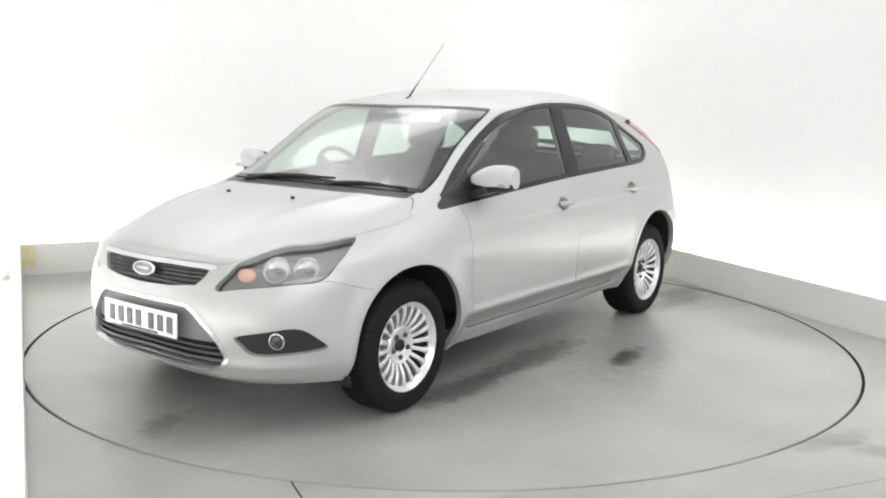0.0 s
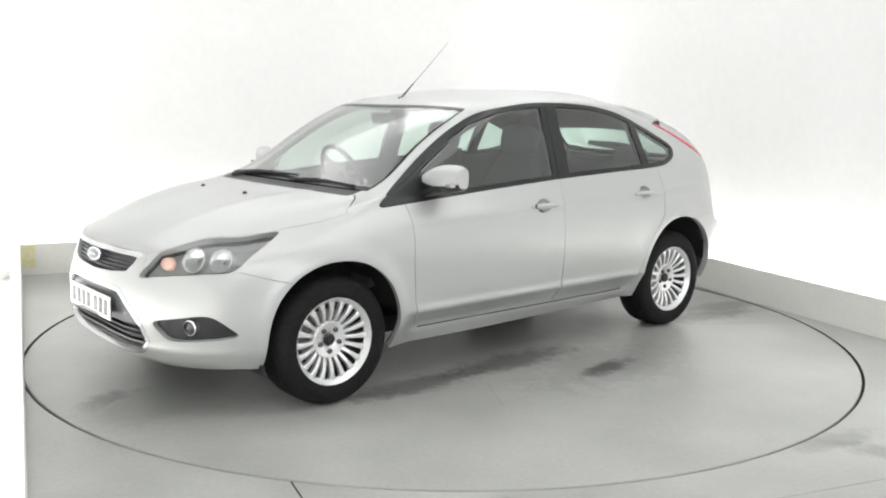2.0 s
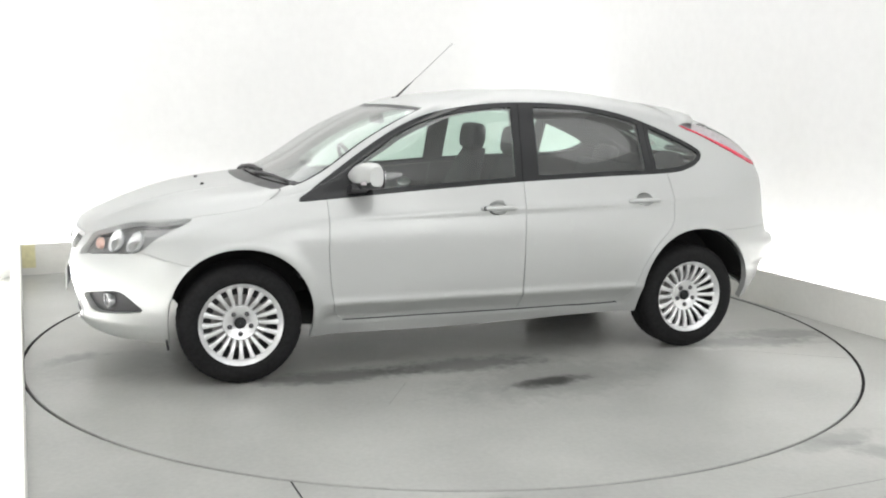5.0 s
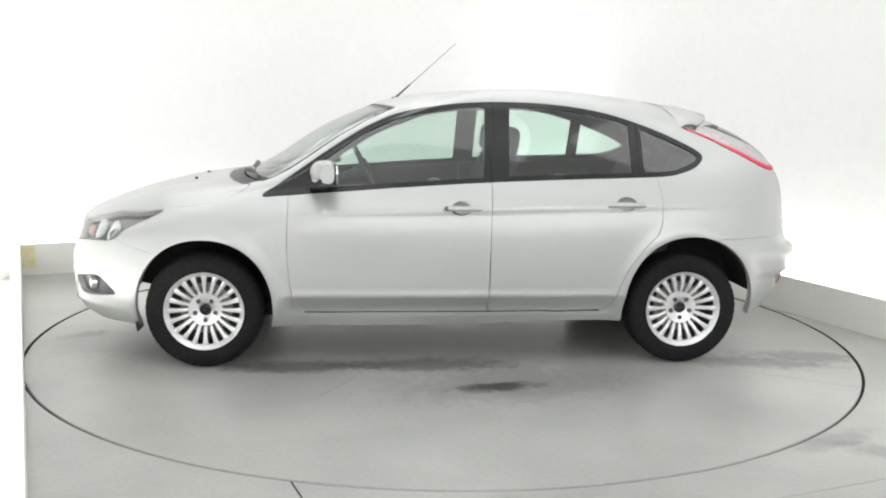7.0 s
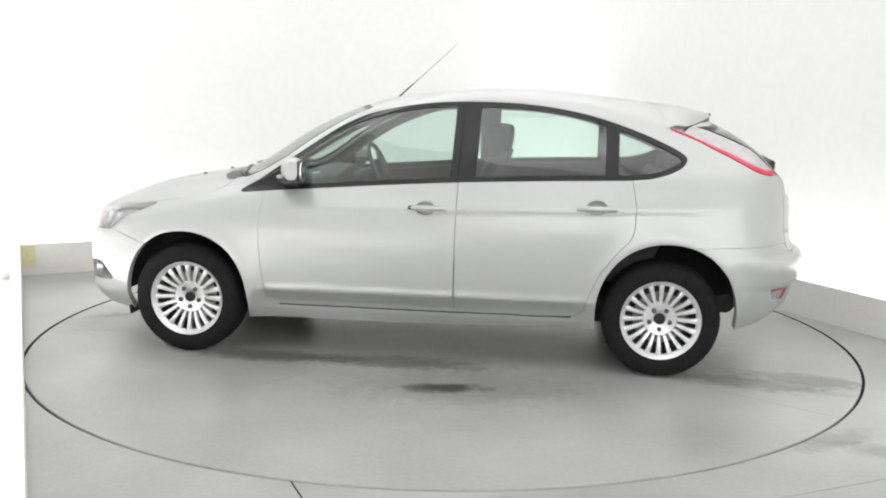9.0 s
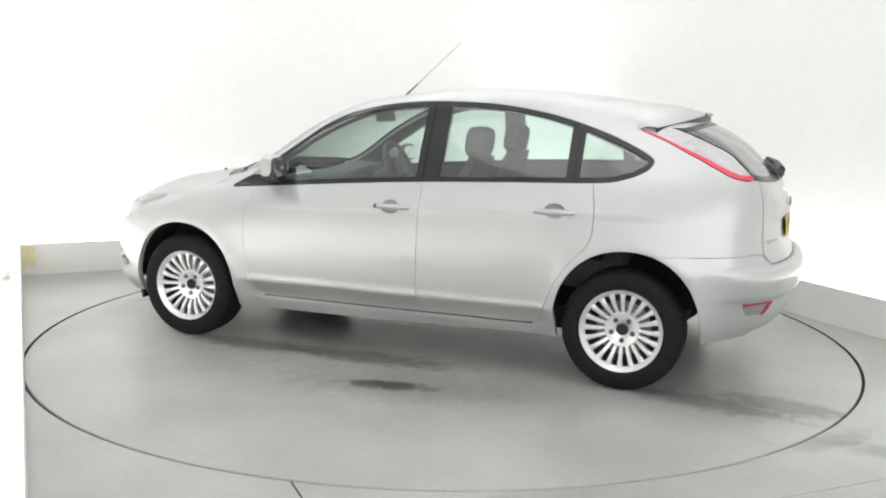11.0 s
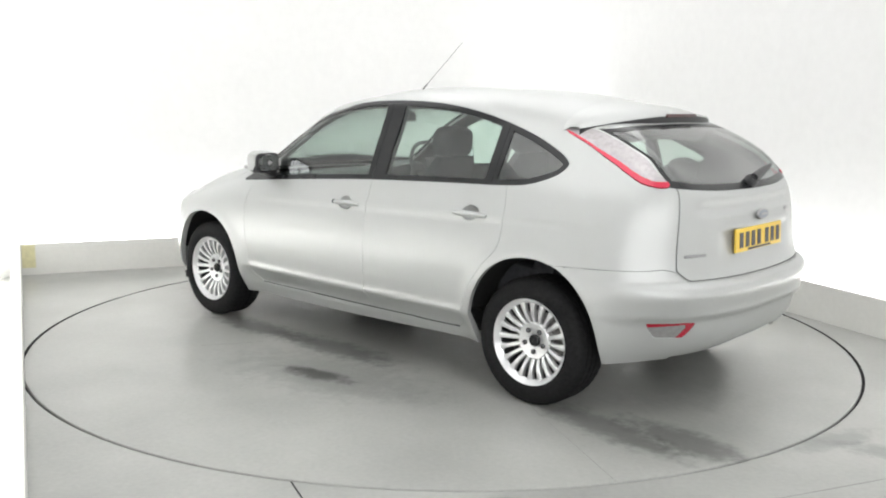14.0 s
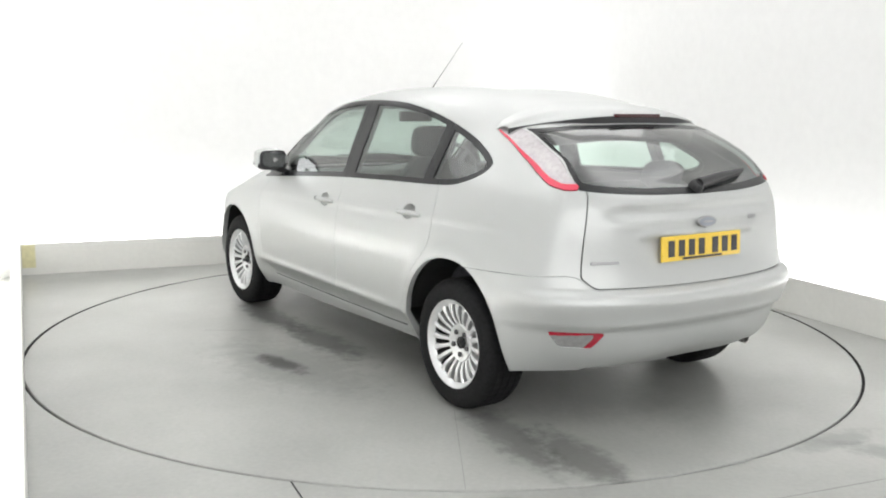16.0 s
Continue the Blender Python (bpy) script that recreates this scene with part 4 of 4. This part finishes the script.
def on_both(car, sh):
    """Mirrors and handles of both sides."""
    for k in (1, -1):
        flip = Matrix.Identity(4) if k > 0 else MIRRORED
        # door mirror
        bm = bmesh.new()
        rows = []
        for i in range(9):
            t = i / 8
            y = 0.800 + 0.205 * t
            h = 0.066 * (1 - 0.35 * (2 * t - 1.05) ** 4) * (0.80 + 0.25 * min(1, t * 2.5))
            d = 0.075 * (1 - 0.45 * max(0, t - 0.55) / 0.45)
            row = []
            for j in range(16):
                a = 2 * math.pi * j / 16
                ca, sa = math.cos(a), math.sin(a)
                x = d * (abs(ca) ** 0.7) * (1 if ca > 0 else -1)
                if ca < 0:
                    x *= 0.72
                z = h * (abs(sa) ** 0.7) * (1 if sa > 0 else -1)
                row.append(bm.verts.new(flip @ Vector((0.69 + x - 0.03 * t, y, 1.055 + z + 0.008 * t))))
            rows.append(row)
        base = bmesh.new()
        for p, q in zip(rows, rows[1:]):
            for j in range(16):
                quad = (p[j], p[(j + 1) % 16], q[(j + 1) % 16], q[j])
                if 9 <= j < 15:
                    base.faces.new([base.verts.new(v.co) for v in quad])
                else:
                    bm.faces.new(quad)
        bmesh.ops.remove_doubles(base, verts=base.verts, dist=1e-5)
        bm.faces.new(rows[0])
        bm.faces.new(rows[-1])
        mir = part("door_mirror", bm, PAINT, car, "silver door mirror with black foot", angle=60)
        part("mirror_base", base, BLACK, mir, "black lower half of the housing", angle=60)
        bm = bmesh.new()
        plate(bm, flip @ pose(0.640, 0.905, 1.057, 0, -90, 6), 0.116, 0.186, 0.020, 0.04)
        part("mirror_surround", bm, BLACK, mir, "black mirror surround")
        bm = bmesh.new()
        plate(bm, flip @ pose(0.634, 0.905, 1.057, 0, -90, 6), 0.092, 0.160, 0.024, 0.034)
        part("mirror_glass", bm, MIRROR, mir, "mirror glass")
        bm = bmesh.new()
        box(bm, flip @ pose(0.72, 0.825, 0.985, 18, 0, 0), 0.10, 0.15, 0.035, 0.014)
        part("mirror_foot", bm, BLACK, mir, "black mirror foot")
        bm = bmesh.new()
        box(bm, flip @ pose(0.716, 0.945, 1.030, 0, 0, -16), 0.03, 0.11, 0.018, 0.006)
        part("mirror_indicator", bm, PALE_LENS, mir, "clear side indicator")
        # black strip along the doors' bottom: the gap's shade put in as colour
        bm = bmesh.new()
        run = []
        for i in range(21):
            p, n = sh.flank(0.80 - 1.63 * i / 20, 0.2975)
            run.append(flip @ (p - n * 0.001))
        tube(bm, run, [0.0045] * 21, 6)
        part("door_gap_line", bm, BLACK, car, "black strip that darkens the gap under the doors")
        # handles
        for x, z in HANDLES:
            p, n = sh.flank(x, z)
            m = flip @ facing(p, n)
            bm = bmesh.new()
            lathe(bm, m @ Matrix.Translation((0, 0.006, 0)) @ Matrix.Diagonal((0.054, 0.036, 1, 1)), [(1.03, -0.0005), (0.93, -0.010), (0.75, -0.020), (0.4, -0.027), (0.001, -0.028)], 36)
            cup = part("door_handle", bm, PAINT, car, "silver door handle over a hollow cup")
            bm = bmesh.new()
            rows = []
            for i in range(13):
                t = i / 12
                lx = -0.105 + 0.21 * t
                out = 0.008 + 0.020 * math.sin(math.pi * t) ** 0.5
                half = 0.008 + 0.006 * math.sin(math.pi * t) ** 0.5
                rows.append([bm.verts.new(m @ Vector((lx, -0.002 + dy * half, out + dz))) for dy, dz in ((-1, -0.016), (-0.9, -0.004), (-0.4, 0.002), (0.4, 0.002), (0.9, -0.004), (1, -0.016))])
            for a, b in zip(rows, rows[1:]):
                for j in range(6):
                    bm.faces.new((a[j], a[(j + 1) % 6], b[(j + 1) % 6], b[j]))
            bm.faces.new(rows[0])
            bm.faces.new(rows[-1])
            part("grip", bm, PAINT, cup, "silver grip")
            if x > -0.5:
                bm = bmesh.new()
                lathe(bm, m @ Matrix.Translation((-0.085 * k, -0.002, 0.018)), [(0.012, 0.0), (0.011, 0.003), (0.001, 0.003)], 16)
                part("lock_barrel", bm, BLACK, cup, "black key lock")


def plate(bm, m, w, h, d, r):
    """A flat plate with rounded corners, its faces along local z."""
    ring_pts = []
    for cx, cy, a0 in ((w / 2 - r, h / 2 - r, 0), (-w / 2 + r, h / 2 - r, 90), (-w / 2 + r, -h / 2 + r, 180), (w / 2 - r, -h / 2 + r, 270)):
        for k in range(6):
            a = radians(a0 + 18 * k)
            ring_pts.append((cx + r * math.cos(a), cy + r * math.sin(a)))
    low = [bm.verts.new(m @ Vector((x, y, -d / 2))) for x, y in ring_pts]
    top = [bm.verts.new(m @ Vector((x, y, d / 2))) for x, y in ring_pts]
    n = len(ring_pts)
    for k in range(n):
        bm.faces.new((low[k], low[(k + 1) % n], top[(k + 1) % n], top[k]))
    bm.faces.new(low[::-1])
    bm.faces.new(top)


def oval(bm, m, a, b, h):
    lathe(bm, m @ Matrix.Diagonal((a, b, 1, 1)), [(1.0, 0.0), (1.0, h * 0.6), (0.94, h), (0.001, h)], 32)


def number_plate(car, name, m, mat, label):
    bm = bmesh.new()
    box(bm, m, 0.52, 0.111, 0.008, 0.003)
    plate = part(name, bm, mat, car, label)
    # the characters are kept as plain bars
    for k, x in enumerate((-0.2, -0.135, -0.07, -0.005, 0.085, 0.15, 0.215)):
        bm = bmesh.new()
        box(bm, m @ Matrix.Translation((x, 0.0, 0.005)), 0.040, 0.072, 0.003, 0.001, 1)
        part("plate_bar", bm, PLATE_INK, plate)
    bm = bmesh.new()
    box(bm, m @ Matrix.Translation((0.0, -0.047, 0.005)), 0.26, 0.010, 0.003, 0.001, 1)
    part("maker_bar", bm, PLATE_INK, plate)
    return plate


def badge(car, name, m, size, metal=CHROME):
    bm = bmesh.new()
    oval(bm, m, size, size * 0.42, 0.010)
    ob = part(name, bm, metal, car, "oval metal badge with a grey field")
    bm = bmesh.new()
    oval(bm, m @ Matrix.Translation((0, 0, 0.006)), size * 0.86, size * 0.32, 0.006)
    field = part("badge_field", bm, BADGE, ob, "grey enamel field")
    bm = bmesh.new()
    oval(bm, m @ Matrix.Translation((0, 0, 0.012)), size * 0.55, size * 0.07, 0.002)
    part("badge_stroke", bm, metal, ob, "pale stroke on the badge")


def front_fittings(car, sh):
    p, n = sh.point(0, 3.66)
    badge(car, "front_badge", facing(p + n * 0.004, n), 0.078)
    p, n = sh.point(0, 2.30)
    number_plate(car, "front_number_plate", facing(p + n * 0.012 + Vector((0.004, 0, 0)), (1, 0, 0.02)), WHITE_PLATE, "white front number plate with dark characters")
    # washer jets on the bonnet
    for k in (1, -1):
        for y, dx in ((0.245, 0), ):
            q = min(((sh.a[i, :3], sh.a[i, 3:6]) for i in np.where((np.abs(sh.a[:, 1] - y) < 0.02) & (sh.a[:, 0] > 1.0))[0]), key=lambda e: abs(e[0][0] - 1.45))
            p, n = Vector(q[0]), Vector(q[1])
            m = facing(p, n, (1, 0, 0))
            if k < 0:
                m = MIRRORED @ m
            bm = bmesh.new()
            lathe(bm, m @ Matrix.Diagonal((0.013, 0.011, 1, 1)), [(1, -0.004), (0.95, 0.005), (0.6, 0.011), (0.001, 0.012)], 16)
            part("washer_jet", bm, BLACK, car, "small black washer jet")
    # wipers
    for root, knee, tip in (((1.15, 0.16, 1.012), (1.13, 0.30, 1.03), (1.05, 0.62, 1.018)), ((1.17, -0.42, 1.005), (1.14, -0.26, 1.035), (1.12, 0.20, 1.045))):
        bm = bmesh.new()
        tube(bm, [root, knee, [(a + b) / 2 + c for a, b, c in zip(knee, tip, (0, 0, 0.008))]], [0.014, 0.010, 0.007])
        arm = part("wiper", bm, BLACK, car, "black wiper arm and blade")
        bm = bmesh.new()
        a, b = Vector(knee), Vector(tip)
        d = (b - a)
        tube(bm, [a - d * 0.35 + Vector((0.01, 0, -0.008)), a + d * 0.2 + Vector((0, 0, 0.004)), b], [0.006, 0.011, 0.006], 8)
        part("wiper_blade", bm, BLACK, arm, "black wiper blade")
    # aerial
    bm = bmesh.new()
    lathe(bm, pose(0.30, 0, 1.430, 0, -15, 0), [(0.022, -0.006), (0.02, 0.006), (0.01, 0.02), (0.006, 0.03)], 16)
    base = part("aerial", bm, BLACK, car, "thin black roof aerial leaning back")
    bm = bmesh.new()
    tube(bm, [(0.29, 0, 1.445), (0.215, -0.005, 1.513), (0.18, -0.006, 1.545)], [0.0065, 0.005, 0.0035], 8)
    part("aerial_stem", bm, BLACK, base, "black stem")
    bm = bmesh.new()
    tube(bm, [(0.18, -0.006, 1.545), (0.05, -0.012, 1.662), (-0.09, -0.02, 1.790)], [0.0022, 0.0018, 0.0015], 8)
    part("aerial_whip", bm, GREY_PLASTIC, base, "thin grey whip")


def rear_fittings(car, sh):
    p, n = sh.point(10, 4.64)
    badge(car, "rear_badge", facing(p + n * 0.006, n), 0.062, LETTER)
    p, n = sh.point(10, 4.2)
    number_plate(car, "rear_number_plate", facing(p + Vector((-0.012, 0.02, 0.0)), (-1, 0, 0.06)), YELLOW_PLATE, "yellow rear number plate with dark characters")
    # small lettering kept as plain bars
    for s, r, w, h in ((8.75, 4.0, 0.13, 0.014), (9.25, 4.64, 0.06, 0.02)):
        p, n = sh.point(s, r)
        m = facing(p + n * 0.002, n)
        if s > 9:
            m = MIRRORED @ m
        bm = bmesh.new()
        box(bm, m, w, h, 0.004, 0.0015, 1)
        part("badge_bar", bm, LETTER, car, "small grey metal bar")
    # roof spoiler
    bm = bmesh.new()
    sec = []
    for i in range(33):
        y = -0.63 + 1.26 * i / 32
        e = abs(y) / 0.63
        xl = -1.24 - 0.06 * e
        ok = (sh.a[:, 7] > 7.6) & (sh.a[:, 0] < -0.9)
        idx = np.where(ok)[0]
        j = idx[np.argmin((sh.a[idx, 0] - xl) ** 2 + (sh.a[idx, 1] - abs(y)) ** 2)]
        a = Vector(sh.a[j, :3]) + Vector(sh.a[j, 3:6]) * 0.004
        a.y = y
        xt, zt = -1.585 + 0.19 * e ** 3, 1.398 - 0.066 * e ** 2.4
        k = 1.15 - 0.35 * e ** 5
        mid = Vector(((a.x + xt) / 2, y, (a.z + zt) / 2 + 0.010))
        sec.append([a, mid, Vector((xt, y, zt)), Vector((xt - 0.003, y, zt - 0.008 * k)), Vector((xt - 0.002, y, zt - 0.050 * k)), Vector((xt + 0.025, y, zt - 0.092 * k)), Vector((xt + 0.15 - 0.10 * e, y, zt - 0.118 * k))])
    rows = [[bm.verts.new(v) for v in row[:4]] for row in sec]
    for a, b in zip(rows, rows[1:]):
        for j in range(3):
            bm.faces.new((a[j], a[j + 1], b[j + 1], b[j]))
    sp = part("spoiler", bm, PAINT, car, "silver roof spoiler with black underside", angle=60)
    bm = bmesh.new()
    rows = [[bm.verts.new(v) for v in (row[3], row[4], row[5], row[6], row[0] - Vector((0, 0, 0.03)))] for row in sec]
    for a, b in zip(rows, rows[1:]):
        for j in range(4):
            bm.faces.new((a[j], a[j + 1], b[j + 1], b[j]))
    part("spoiler_underside", bm, BLACK, sp, "black underside")
    bm = bmesh.new()
    box(bm, pose(-1.587, 0, 1.388, 0, 10, 0), 0.016, 0.30, 0.018, 0.005)
    part("high_brake_lamp", bm, RED_DARK, sp, "dark red high brake lamp")
    # rear wiper
    p, n = sh.point(10, 5.42)
    idx = np.where((np.abs(sh.a[:, 1] - 0.42) < 0.02) & (sh.a[:, 0] < -1.5))[0]
    j = idx[np.argmin(np.abs(sh.a[idx, 2] - 1.12))]
    tip = Vector((sh.a[j, 0], -sh.a[j, 1], sh.a[j, 2]))
    bm = bmesh.new()
    lathe(bm, facing(p + n * 0.002, n), [(0.034, 0.0), (0.033, 0.02), (0.022, 0.034), (0.001, 0.037)], 20)
    w = part("rear_wiper", bm, BLACK, car, "black rear wiper")
    bm = bmesh.new()
    tube(bm, [p + n * 0.03, (p * 0.6 + tip * 0.4) + n * 0.042, tip + n * 0.026], [0.024, 0.019, 0.010])
    part("wiper_arm", bm, BLACK, w, "tapered black arm")
    bm = bmesh.new()
    tube(bm, [(p * 0.85 + tip * 0.15) + n * 0.016 - Vector((0, 0, 0.006)), tip + n * 0.012 - Vector((0, 0, 0.004))], [0.014, 0.010], 8)
    part("wiper_blade", bm, BLACK, w, "black rubber blade")
    # exhaust
    bm = bmesh.new()
    lathe(bm, Matrix.Translation((-1.90, -0.46, 0.315)) @ pose(0, 0, 0, 0, -95, 0), [(0.021, 0.05), (0.025, 0.05), (0.025, -0.10), (0.021, -0.10)], 24, True)
    part("exhaust_pipe", bm, STEEL, car, "short steel exhaust tailpipe")
    bm = bmesh.new()
    tube(bm, [(-1.7, 0.4, 0.33), (-1.72, 0, 0.33), (-1.7, -0.45, 0.33)], [0.06, 0.075, 0.06], 14)
    part("silencer", bm, ALLOY_DARK, car, "dull dark steel silencer box")
    for k in (1, -1):
        bm = bmesh.new()
        box(bm, Matrix.Translation((1.685, k * 0.76, 0.222)) @ pose(0, 0, 0, 0, 8, 0), 0.012, 0.12, 0.05, 0.004)
        part("air_deflector", bm, BLACK, car, "black air deflector before the wheel")


def cushion(bm, m, sx, sy, sz, r):
    box(bm, m, sx, sy, sz, r, 4)


def puff(bm, m, a, b, c):
    """A padded block: a squared-off ball."""
    made = bmesh.ops.create_uvsphere(bm, u_segments=28, v_segments=16, radius=1)
    for v in made["verts"]:
        p = [math.copysign(abs(q) ** 0.55, q) for q in v.co]
        v.co = m @ Vector((p[0] * a, p[1] * b, p[2] * c))


def cabin(car):
    bm = bmesh.new()
    box(bm, pose(-0.35, 0, 0.36), 2.3, 1.5, 0.06, 0.02)
    part("cabin_floor", bm, LINER, car, "dark cabin carpet")
    for y in (0.36, -0.36):
        bm = bmesh.new()
        cushion(bm, pose(0.08, y, 0.56, 0, -6, 0), 0.52, 0.50, 0.18, 0.06)
        seat = part("front_seat", bm, FABRIC, car, "dark fabric front seat")
        bm = bmesh.new()
        rows = []
        for i in range(9):
            t = i / 8
            half = 0.25 * (1 - 0.45 * max(0, t - 0.45) ** 1.6 / 0.38)
            x, z = -0.14 - 0.24 * t, 0.55 + 0.58 * t
            d = 0.075 - 0.03 * t
            rows.append([bm.verts.new((x + dx * d, y + dy * half, z)) for dx, dy in ((1, -0.75), (0.7, 0), (1, 0.75), (0.5, 1), (-0.6, 1), (-1, 0.7), (-1, -0.7), (-0.6, -1), (0.5, -1))])
        for a, b in zip(rows, rows[1:]):
            for j in range(9):
                bm.faces.new((a[j], a[(j + 1) % 9], b[(j + 1) % 9], b[j]))
        bm.faces.new(rows[0])
        bm.faces.new(rows[-1])
        part("backrest", bm, FABRIC, seat, "dark fabric backrest", angle=70)
        bm = bmesh.new()
        puff(bm, pose(-0.365, y, 1.212, 0, -8, 0), 0.06, 0.135, 0.088)
        part("headrest", bm, FABRIC, seat, "dark fabric headrest")
        for dy in (-0.06, 0.06):
            bm = bmesh.new()
            tube(bm, [(-0.355, y + dy, 1.06), (-0.365, y + dy, 1.16)], [0.007, 0.007], 8)
            part("headrest_post", bm, STEEL, seat)
    bm = bmesh.new()
    cushion(bm, pose(-0.95, 0, 0.56, 0, -6, 0), 0.5, 1.28, 0.18, 0.06)
    bench = part("rear_bench", bm, FABRIC, car, "dark fabric rear bench")
    bm = bmesh.new()
    cushion(bm, pose(-1.28, 0, 0.80, 0, -22, 0), 0.14, 1.26, 0.50, 0.05)
    part("bench_backrest", bm, FABRIC, bench, "dark fabric bench backrest")
    for y in (-0.40, 0.40):
        bm = bmesh.new()
        puff(bm, pose(-1.40, y, 1.08, 0, -18, 0), 0.05, 0.13, 0.07)
        part("headrest", bm, FABRIC, bench, "dark fabric headrest")
    bm = bmesh.new()
    cushion(bm, pose(-1.68, 0, 0.96), 0.5, 1.1, 0.03, 0.01)
    part("parcel_shelf", bm, DASH, car, "dark parcel shelf")
    # dashboard
    bm = bmesh.new()
    rows = []
    for i in range(11):
        y = -0.68 + 1.36 * i / 10
        hump = 0.035 * math.exp(-((y + 0.36) / 0.2) ** 2)
        bow = 0.12 * (y / 0.68) ** 2
        rows.append([bm.verts.new((x, y, z)) for x, z in ((1.06 - bow, 0.90), (0.98 - bow, 0.965), (0.80 - bow * 0.5, 0.985 + hump), (0.66, 0.965 + hump), (0.62, 0.90), (0.66, 0.6), (1.0, 0.5))])
    for a, b in zip(rows, rows[1:]):
        for j in range(7):
            bm.faces.new((a[j], a[(j + 1) % 7], b[(j + 1) % 7], b[j]))
    bm.faces.new(rows[0])
    bm.faces.new(rows[-1])
    part("dashboard", bm, DASH, car, "dark dashboard", angle=50)
    m = Matrix.Translation((0.46, -0.36, 0.985)) @ pose(0, 0, 0, 0, -65, 0)
    bm = bmesh.new()
    ring_pts = 12
    lathe(bm, m, [(0.185 + 0.014 * math.cos(2 * math.pi * k / ring_pts), 0.014 * math.sin(2 * math.pi * k / ring_pts)) for k in range(ring_pts)], 40, True)
    sw = part("steering_wheel", bm, DASH, car, "dark steering wheel on the car's right side")
    bm = bmesh.new()
    box(bm, m @ Matrix.Translation((0, 0, 0.01)), 0.13, 0.15, 0.05, 0.02)
    for a in (0, 140, 220):
        box(bm, m @ Matrix.Rotation(radians(a + 90), 4, "Z") @ Matrix.Translation((0.12, 0, 0.0)), 0.14, 0.035, 0.02, 0.006)
    part("wheel_boss", bm, DASH, sw, "dark airbag boss and spokes")
    bm = bmesh.new()
    tube(bm, [(0.46, -0.36, 0.985), (0.75, -0.36, 0.86)], [0.04, 0.05], 12)
    part("steering_column", bm, DASH, sw, "dark steering column")
    bm = bmesh.new()
    box(bm, pose(0.40, 0, 1.335, 0, 10, 0), 0.03, 0.24, 0.065, 0.012)
    part("inside_mirror", bm, BLACK, car, "black inside mirror")


# ---- build ----
bay()
turntable = table()
car = car_thing()


def motions():
    walk(turntable, [(t, pose(0, 0, 0, 0, 0, a)) for t, a in TURNS])
    walk(car, [(t, pose(0, 0, 0, 0, 0, a) @ Matrix.Translation((*CAR_OFFSET, 0))) for t, a in TURNS])


motions()
